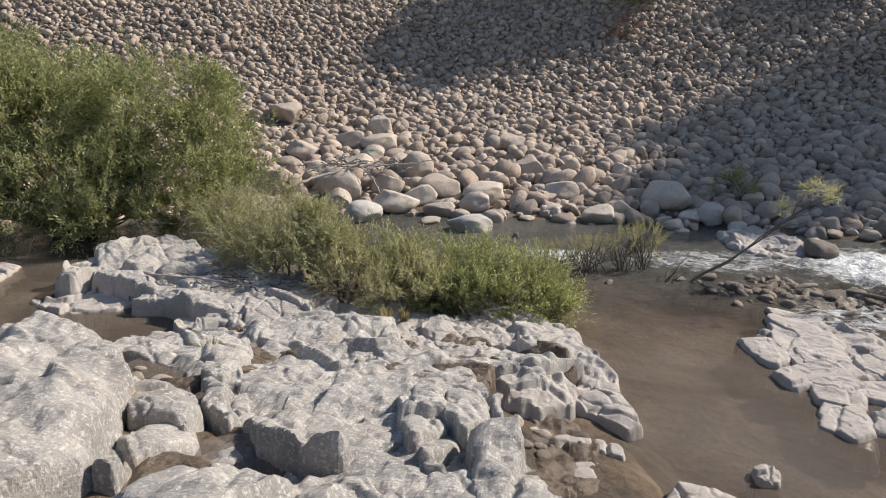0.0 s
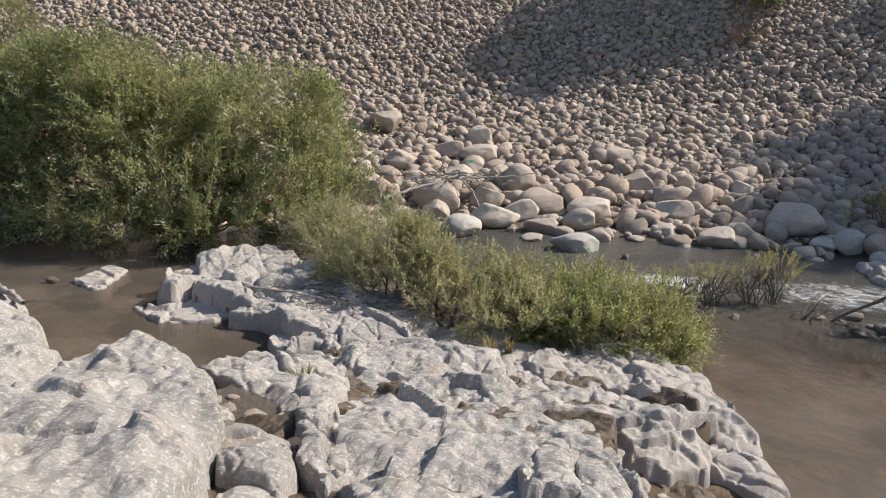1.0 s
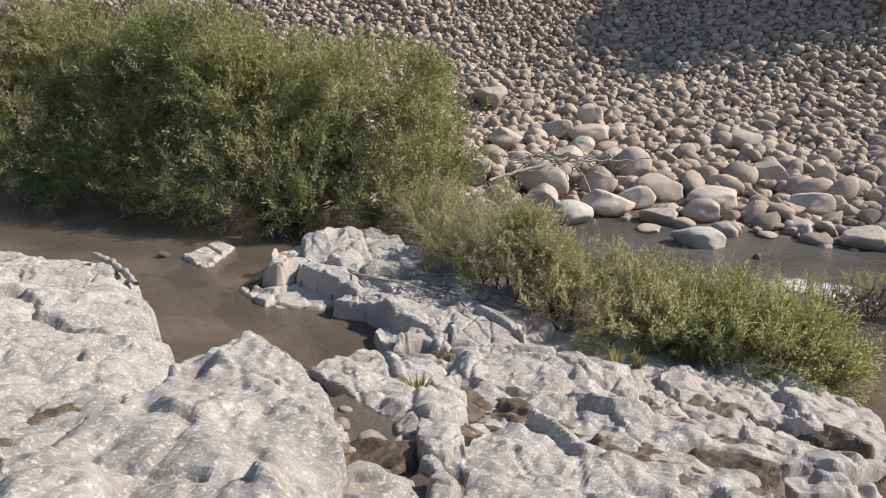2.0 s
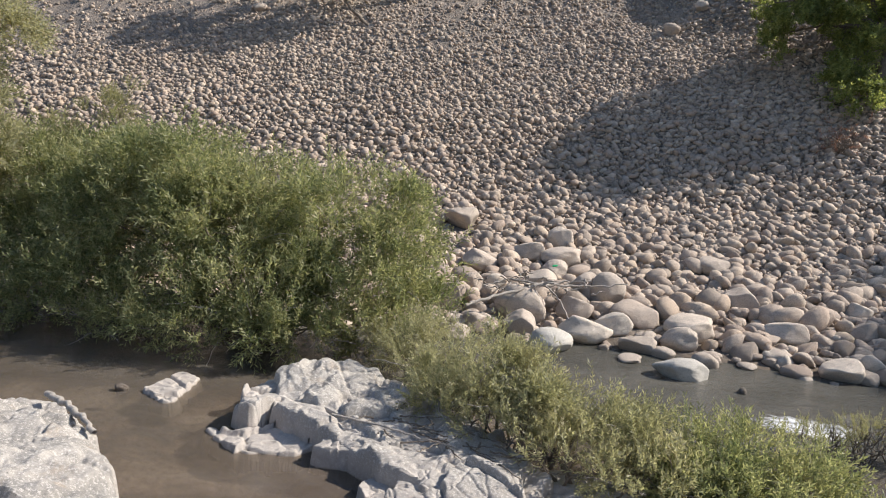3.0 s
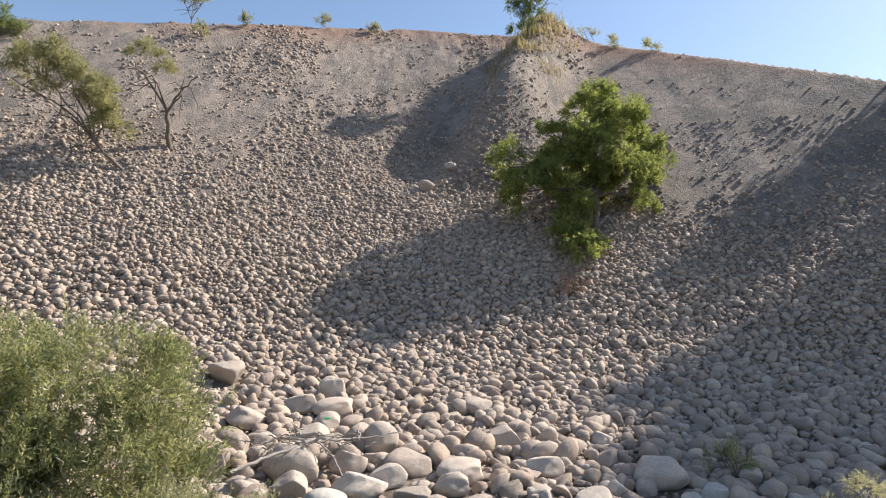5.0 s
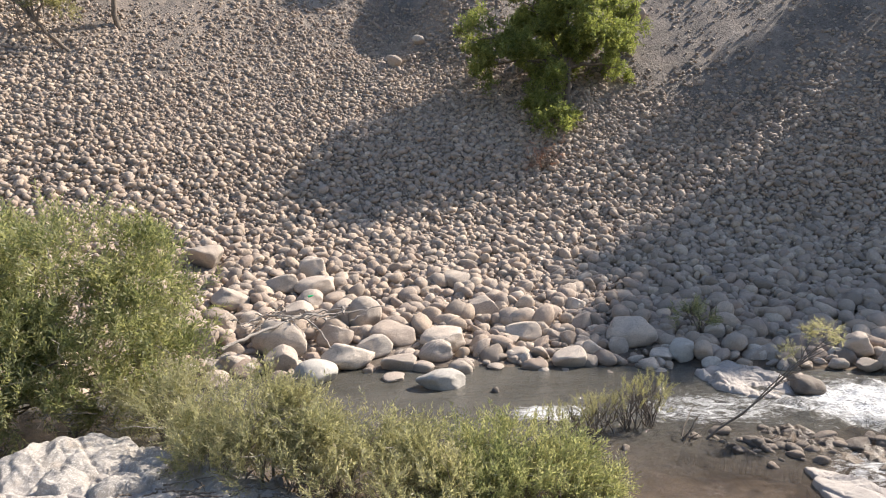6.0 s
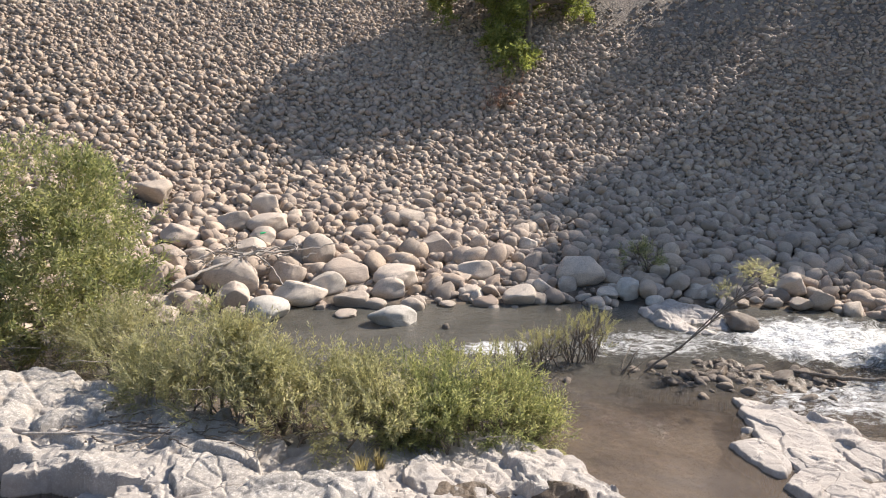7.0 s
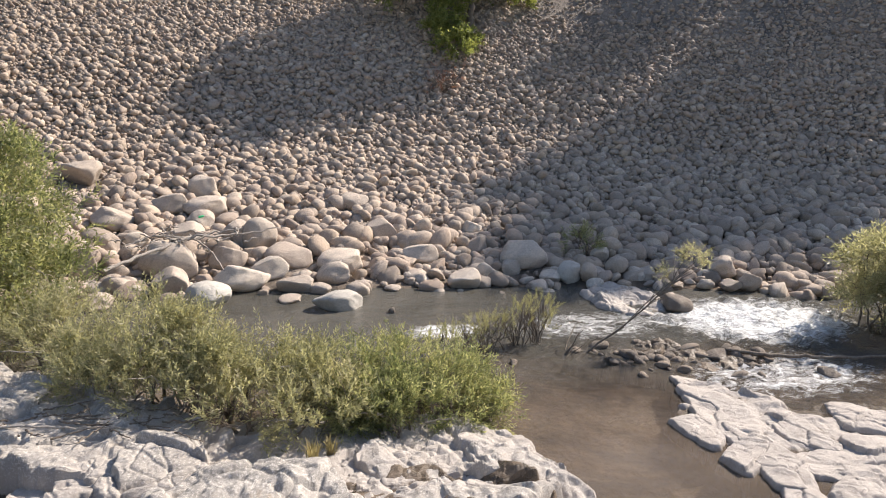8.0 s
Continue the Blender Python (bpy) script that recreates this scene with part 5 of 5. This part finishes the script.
for x, y, tall, wide in ((37.5, 29.9, 11.6, 2.6), (38.0, 33.5, 12.8, 2.3), (38.5, 27.6, 7.0, 2.0), (38.5, 40.4, 14.5, 1.1)):
    g = gz(x, y)
    tree("ridge_tree", "tall leafy tree on the ridge beside the river", (x, y, g), (x, y, g + tall * 0.3),
         [(x - wide * 0.6, y, g + tall * 0.8), (x + wide * 0.6, y + 0.5, g + tall * 0.8), (x, y - wide * 0.5, g + tall * 0.9)],
         [lobe(x, y, g + tall - wide * 0.8, wide, wide, wide * 0.8), lobe(x + 0.6, y - 0.4, g + tall * 0.62, wide, wide, tall * 0.2), lobe(x - 0.3, y + 0.3, g + tall * 0.38, wide, wide, tall * 0.16)], 2700 if wide > 2.2 else 700, TREELEAF, FAR_SPRIGS, 0.25, 0.5, (2.6, 3.8))

tree("riverside_tree", "tall yellow-green tree beside the willow thicket", (-18.6, 11.4, 0.0), (-18.6, 11.4, 5.0), [(-19.5, 11.4, 9.5), (-17.8, 11.6, 8.5), (-18.8, 11.0, 11.0)],
     [lobe(-18.6, 11.4, 9.8, 1.9, 1.8, 2.2), lobe(-18.2, 11.6, 7.2, 1.7, 1.6, 1.5), lobe(-19.8, 11.4, 6.0, 1.9, 1.6, 1.6), lobe(-18.0, 11.2, 4.6, 1.6, 1.4, 1.5), lobe(-19.4, 11.0, 3.6, 1.8, 1.4, 1.5)], 5200, DRYWILLOW, WILLOW_SPRIGS, 0.16, 0.4, (0.9, 1.5))
bush("tamarisk", "sparse brownish feathery shrub behind the willows", "bush", (-15.6, 13.6, 0.3), [lobe(-15.4, 13.6, 4.6, 1.3, 1.1, 1.7), lobe(-16.6, 13.8, 4.0, 1.2, 1.1, 1.6)], 900, GREYLEAF, FINE_SPRIGS, 44, 0.6, 1.3, (0.7, 1.2), bottom=1.0, stem_r=0.02)

# ---- driftwood, sapling, grass and small plants ----


def stick(name, label, points, r0, r1, material=DRIFT, wob=0.02):
    pts = np.array(points, float)
    t = np.linspace(0, 1, len(pts))
    fine = np.linspace(0, 1, 5 * len(pts))
    path = np.stack([np.interp(fine, t, pts[:, k]) for k in range(3)], 1)
    path[1:-1] = (path[:-2] + path[1:-1] * 2 + path[2:]) / 4 + rng.normal(0, wob, (len(path) - 2, 3))
    v, f = tube(path, np.linspace(r0, r1, len(path)) * rng.uniform(0.85, 1.15, len(path)), 7)
    return tagged(new(name, mesh_from(name, v, f, material)), label, "driftwood")


def sapling():
    ob = thing("leaning_sapling", "thin sapling bent over the stream with leaves at its tip", "tree")
    trunk = np.array([(5.60, 10.25, -0.1), (5.95, 10.25, 0.2), (6.44, 10.25, 0.5), (7.03, 10.25, 0.98), (7.43, 10.25, 1.36), (7.98, 10.25, 1.82)])
    twin = trunk + np.array([(0.05, 0.1, 0), (0.1, 0.12, -0.03), (0.1, 0.12, -0.05), (0.05, 0.1, 0.05), (0.1, 0.05, 0.1), (0.2, 0.05, 0.15)])
    limbs("trunk", [(trunk, 0.03, 0.014)], BARK, ob)
    limbs("trunk", [(twin, 0.02, 0.009)], BARK, ob)
    shoots = []
    for i in range(14):
        a = trunk[3] + (trunk[5] - trunk[3]) * rng.uniform(0, 1)
        shoots.append((bent(a, a + np.array([rng.uniform(0.1, 0.7), rng.normal(0, 0.25), rng.uniform(0.1, 0.55)]), 0.05, 5, 0.1), 0.012, 0.004))
    for i in range(5):
        a = np.array((5.15, 10.25, 0.0))
        shoots.append((bent(a + rng.normal(0, 0.06, 3), a + np.array([rng.uniform(0.2, 0.7), rng.normal(0, 0.2), rng.uniform(0.2, 0.6)]), 0.05, 5, 0.1), 0.02, 0.005))
    for i, shoot in enumerate(shoots):
        limbs("twig", [shoot], BARK, ob, 5)
    p, w = in_lobes([lobe(8.1, 10.25, 1.95, 0.7, 0.4, 0.35), lobe(7.6, 10.25, 1.65, 0.4, 0.3, 0.25)], 150, 0.4, 0.6)
    foliage("foliage", p, w, rng.uniform(0.5, 0.8, len(p)), FINE_SPRIGS, DRYWILLOW, ob)


sapling()
stick("drift_branch", "bleached driftwood branch lying across boulders", [(-5.1, 15.5, 0.75), (-4.3, 16.4, 1.0), (-3.3, 17.3, 1.25), (-2.5, 17.8, 1.3)], 0.05, 0.03)
stick("drift_branch", "bleached driftwood branch lying across boulders", [(-4.3, 17.6, 1.25), (-3.2, 17.4, 1.2), (-1.9, 17.8, 1.25), (-0.8, 18.2, 1.35)], 0.04, 0.02)
stick("drift_branch", "thin bleached twig lodged between boulders", [(-3.3, 17.5, 1.3), (-2.7, 16.9, 0.95), (-2.2, 16.1, 0.5)], 0.03, 0.015)
for i in range(34):
    a = np.array([rng.uniform(-5.0, -1.8), rng.uniform(16.8, 18.4), rng.uniform(1.0, 1.4)])
    b = a + np.array([rng.normal(0, 0.6), rng.normal(0, 0.4), rng.normal(0, 0.12)])
    stick("drift_twig", "thin grey driftwood twig tangled on boulders", [a, (a + b) / 2 + rng.normal(0, 0.08, 3), b], 0.03, 0.01)
stick("drift_branch", "long thin dry branch lying on the rock ledge", [(-5.2, 7.5, 0.55), (-4.4, 7.45, 0.56), (-3.6, 7.3, 0.54), (-2.9, 7.2, 0.52)], 0.022, 0.012, DRIFT, 0.008)
for i in range(34):
    a = np.array([rng.uniform(-4.6, -1.4), 0, 0.50])
    a[1] = 7.5 - 0.25 * (a[0] + 3) + rng.normal(0, 0.3)
    b = a + np.array([rng.normal(0.35, 0.35), rng.normal(-0.2, 0.22), rng.normal(0.02, 0.05)])
    stick("drift_twig", "thin brown flood twig caught on the rock ledge", [a, (a + b) / 2 + rng.normal(0, 0.03, 3), b], 0.016, 0.006, BARK, 0.008)
stick("drift_log", "short weathered grey log on the rock", [(-9.27, 5.65, 0.88), (-8.32, 5.26, 0.95), (-7.37, 4.71, 0.97)], 0.055, 0.04)
stick("drift_log", "long dark wet log lying across the rapids", [(8.7, 9.6, 0.16), (9.5, 9.15, 0.15), (10.4, 8.95, 0.14), (11.6, 8.8, 0.12), (12.8, 8.8, 0.12)], 0.045, 0.03, BARK, 0.012)


def tussock(name, label, x, y, z, height, blades, material, lean=0.5):
    verts, faces = [], []
    for i in range(blades):
        a, out = rng.uniform(0, 2 * math.pi), rng.uniform(0.1, 1) * lean
        h, w = height * rng.uniform(0.5, 1.1), 0.006 + 0.006 * rng.random()
        d = np.array([math.cos(a), math.sin(a), 0])
        side = np.array([-d[1], d[0], 0]) * w
        root = np.array([x, y, z]) + d * 0.07 * height * 3 * rng.random()
        mid, tip = root + d * out * h * 0.4 + (0, 0, h * 0.6), root + d * out * h + (0, 0, h * (1 - 0.3 * out))
        k = len(verts)
        verts += [root - side, root + side, mid + side * 0.8, mid - side * 0.8, tip + side * 0.15, tip - side * 0.15]
        faces += [[k, k + 1, k + 2, k + 3], [k + 3, k + 2, k + 4, k + 5]]
    return tagged(new(name, mesh_from(name, verts, faces, material, False)), label, "grass")


tussock("grass_tuft", "small yellow-green grass tuft in a rock crack", -2.32, 3.72, 0.58, 0.42, 170, GRASS, 0.8)
tussock("grass_tuft", "dry straw-coloured grass tuft between rocks", -0.36, 6.1, 0.36, 0.34, 90, STRAW, 0.5)
tussock("grass_tuft", "dry straw-coloured grass tuft between rocks", -0.1, 6.3, 0.34, 0.3, 60, STRAW, 0.5)
tussock("grass_tuft", "small green grass tuft in a rock crack", -1.75, 0.75, 1.25, 0.25, 60, GRASS, 0.7)
# dry grass over the spur, too thick to count
places = []
for i in range(150):
    d = rng.uniform(31, 43)
    x = 5.2 + (d - 27) * 0.42 + rng.normal(0, 1.4)
    places.append((x, d + float(foot_line(x))))
blades_v, blades_f = [], []
for x, y in places:
    z = gz(x, y)
    for i in range(26):
        a, h = rng.uniform(0, 2 * math.pi), rng.uniform(0.35, 0.9)
        d = np.array([math.cos(a), math.sin(a), 0]) * rng.uniform(0.1, 0.5)
        root = np.array([x + rng.normal(0, 0.35), y + rng.normal(0, 0.35), z - 0.1])
        side = np.array([-d[1], d[0], 0]) * 0.09
        k = len(blades_v)
        blades_v += [root - side, root + side, root + d * h + (0, 0, h)]
        blades_f.append([k, k + 1, k + 2])
tagged(new("dry_grass", mesh_from("dry_grass", blades_v, blades_f, STRAW, False)), "dry straw-coloured grass on the spur", "grass", kind="stuff")

bush("red_shrub", "small reddish bare shrub among cobbles", "bush", (7.3, 30.2, 5.7), [lobe(7.5, 30.1, 6.5, 1.1, 0.7, 0.7), lobe(6.7, 29.8, 6.1, 0.8, 0.6, 0.6)], 70, REDLEAF, FINE_SPRIGS, 34, 0.8, 0.8, (0.8, 1.4), bottom=5.0, stem_r=0.014, tuft=3)
bush("small_shrub", "small green shrub between shaded boulders", "bush", (9.1, 17.4, 0.6), [lobe(9.1, 17.3, 1.0, 0.8, 0.5, 0.5)], 150, WILLOW, FINE_SPRIGS, 10, 0.5, 0.8, bottom=0.4, stem_r=0.012)
for x, y, r in ((-18.6, 49.5, 0.9), (-10.0, 57.0, 0.8), (14.5, 55.5, 1.0), (16.5, 54.0, 0.7), (19.0, 52.0, 0.7), (12.5, 56.5, 0.8), (-6.0, 58.0, 0.7), (-16.0, 53.0, 0.8)):
    z = gz(x, y)
    bush("crest_weed", "low pale green weed on the hill's edge", "bush", (x, y, z), [lobe(x, y, z + 0.5 * r, r, 0.7 * r, 0.8 * r)], 120, GREYLEAF, FAR_SPRIGS, 6, 0.5, 0.9, (0.6, 1.0), bottom=z - 0.3, stem_r=0.012)
tree("dead_shrub", "leafless dark shrub on the ridge", (29.8, 33.0, gz(29.8, 33.0)), (29.6, 33.0, gz(29.8, 33.0) + 0.8), [(28.2, 33.0, 20.5), (30.6, 33.0, 20.2), (29.4, 33.0, 21.0)], [], 0, BARK, FAR_SPRIGS, 0.08)

# single stones up the slope, in the stream and along the sill
for x, y, hw, hh, lab in ((1.46, 39.4, 0.45, 0.32, "large pale boulder at the edge of a sandy hollow"), (-0.1, 38.2, 0.5, 0.4, "grey boulder on the upper stony slope"), (15.4, 39.6, 0.6, 0.55, "square grey boulder on the upper slope"), (-24.0, 34.0, 0.45, 0.3, "pale boulder on the sandy slope")):
    single_stone(x, y, gz(x, y) + hh * 0.6, (hw, hw * 0.8, hh), 20 * x, (5, 8), int(abs(x) * 3), BOULDER if "pale" in lab else COBBLE, lab)
for x, y, hw, hh in ((1.94, 13.6, 0.16, 0.12), (3.7, 15.5, 0.16, 0.12), (-10.06, 8.0, 0.17, 0.12), (8.1, 10.0, 0.3, 0.14), (8.45, 9.55, 0.42, 0.17), (8.95, 9.55, 0.32, 0.17), (7.6, 10.3, 0.3, 0.12), (7.0, 9.3, 0.25, 0.1), (9.5, 9.3, 0.25, 0.12), (6.6, 9.9, 0.28, 0.12), (7.3, 9.0, 0.22, 0.1), (6.0, 9.6, 0.2, 0.08), (10.3, 8.4, 0.3, 0.1), (8.3, 8.6, 0.25, 0.09), (3.9, 9.9, 0.15, 0.07), (6.3, 8.9, 0.2, 0.08)):
    single_stone(x, y, hh * 0.15, (hw * 0.8, hw * 0.55, hh), 67 * x, (12, 9), int(x * 7) % 14, WETSTONE, "wet dark stone in the shallow stream")
single_stone(9.75, 13.1, 0.06, (0.5, 0.42, 0.34), 70, (5, 4), 6, WETSTONE, "dark wet boulder beside a pale slab", 4)
# a bottle left among the boulders
profile = [(0.0, 0.0), (0.045, 0.0), (0.05, 0.02), (0.05, 0.16), (0.042, 0.19), (0.016, 0.23), (0.016, 0.255), (0.0, 0.255)]
bottle_v = [(r * math.cos(a), r * math.sin(a) * 0.8, h) for r, h in profile for a in np.linspace(0, 2 * math.pi, 13)[:-1]]
bottle_f = [[i * 12 + k, i * 12 + (k + 1) % 12, (i + 1) * 12 + (k + 1) % 12, (i + 1) * 12 + k] for i in range(len(profile) - 1) for k in range(12)]
green = Nodes("green_plastic")
bottle = new("bottle", mesh_from("bottle", bottle_v, bottle_f, green.done(green.principled((0.05, 0.55, 0.22), green.grey(green.noise(green.where(), 30.0), [(0.3, 0.25), (0.7, 0.5)])))))
bottle.matrix_world = pose(-3.30, 19.75, 1.42, 0, 78, 15) @ Matrix.Scale(0.75, 4)
tagged(bottle, "small bright green plastic bottle lying on boulders", "bottle")
# broken pieces lying in the damp hollows of the bedrock
for x0, x1, y0, y1, zf, count in ((-3.3, -1.0, 1.0, 4.0, 0.88, 46), (1.0, 2.3, 2.7, 4.0, 0.25, 24), (-1.6, -0.7, 0.2, 1.6, 0.86, 12)):
    for i in range(count):
        x, y, r = rng.uniform(x0, x1), rng.uniform(y0, y1), 0.035 + 0.10 * rng.random() ** 2
        z = zf + 0.27 * (3.28 - y) if zf > 0.5 else max(float(ground_height(x, y)), 0.0)
        single_stone(x, y, z + r * 0.25, (r * 1.3, r, r * 0.7), rng.uniform(0, 360), (rng.normal(0, 10), rng.normal(0, 10)), int(rng.integers(0, 20)), BOULDER if rng.random() < 0.7 else WETSTONE, "small broken stone lying in a damp rock hollow", 2)
for i in range(46):
    t = rng.random()
    x, y, r = 5.5 + 4.0 * t + rng.normal(0, 0.25), 10.3 - 1.1 * t + rng.normal(0, 0.3), 0.05 + 0.13 * rng.random() ** 2
    single_stone(x, y, r * 0.05, (r * 1.4, r, r * 0.7), rng.uniform(0, 360), (rng.normal(0, 12), rng.normal(0, 12)), int(rng.integers(0, 20)), WETSTONE, "small dark wet stone in the broken stream", 2)
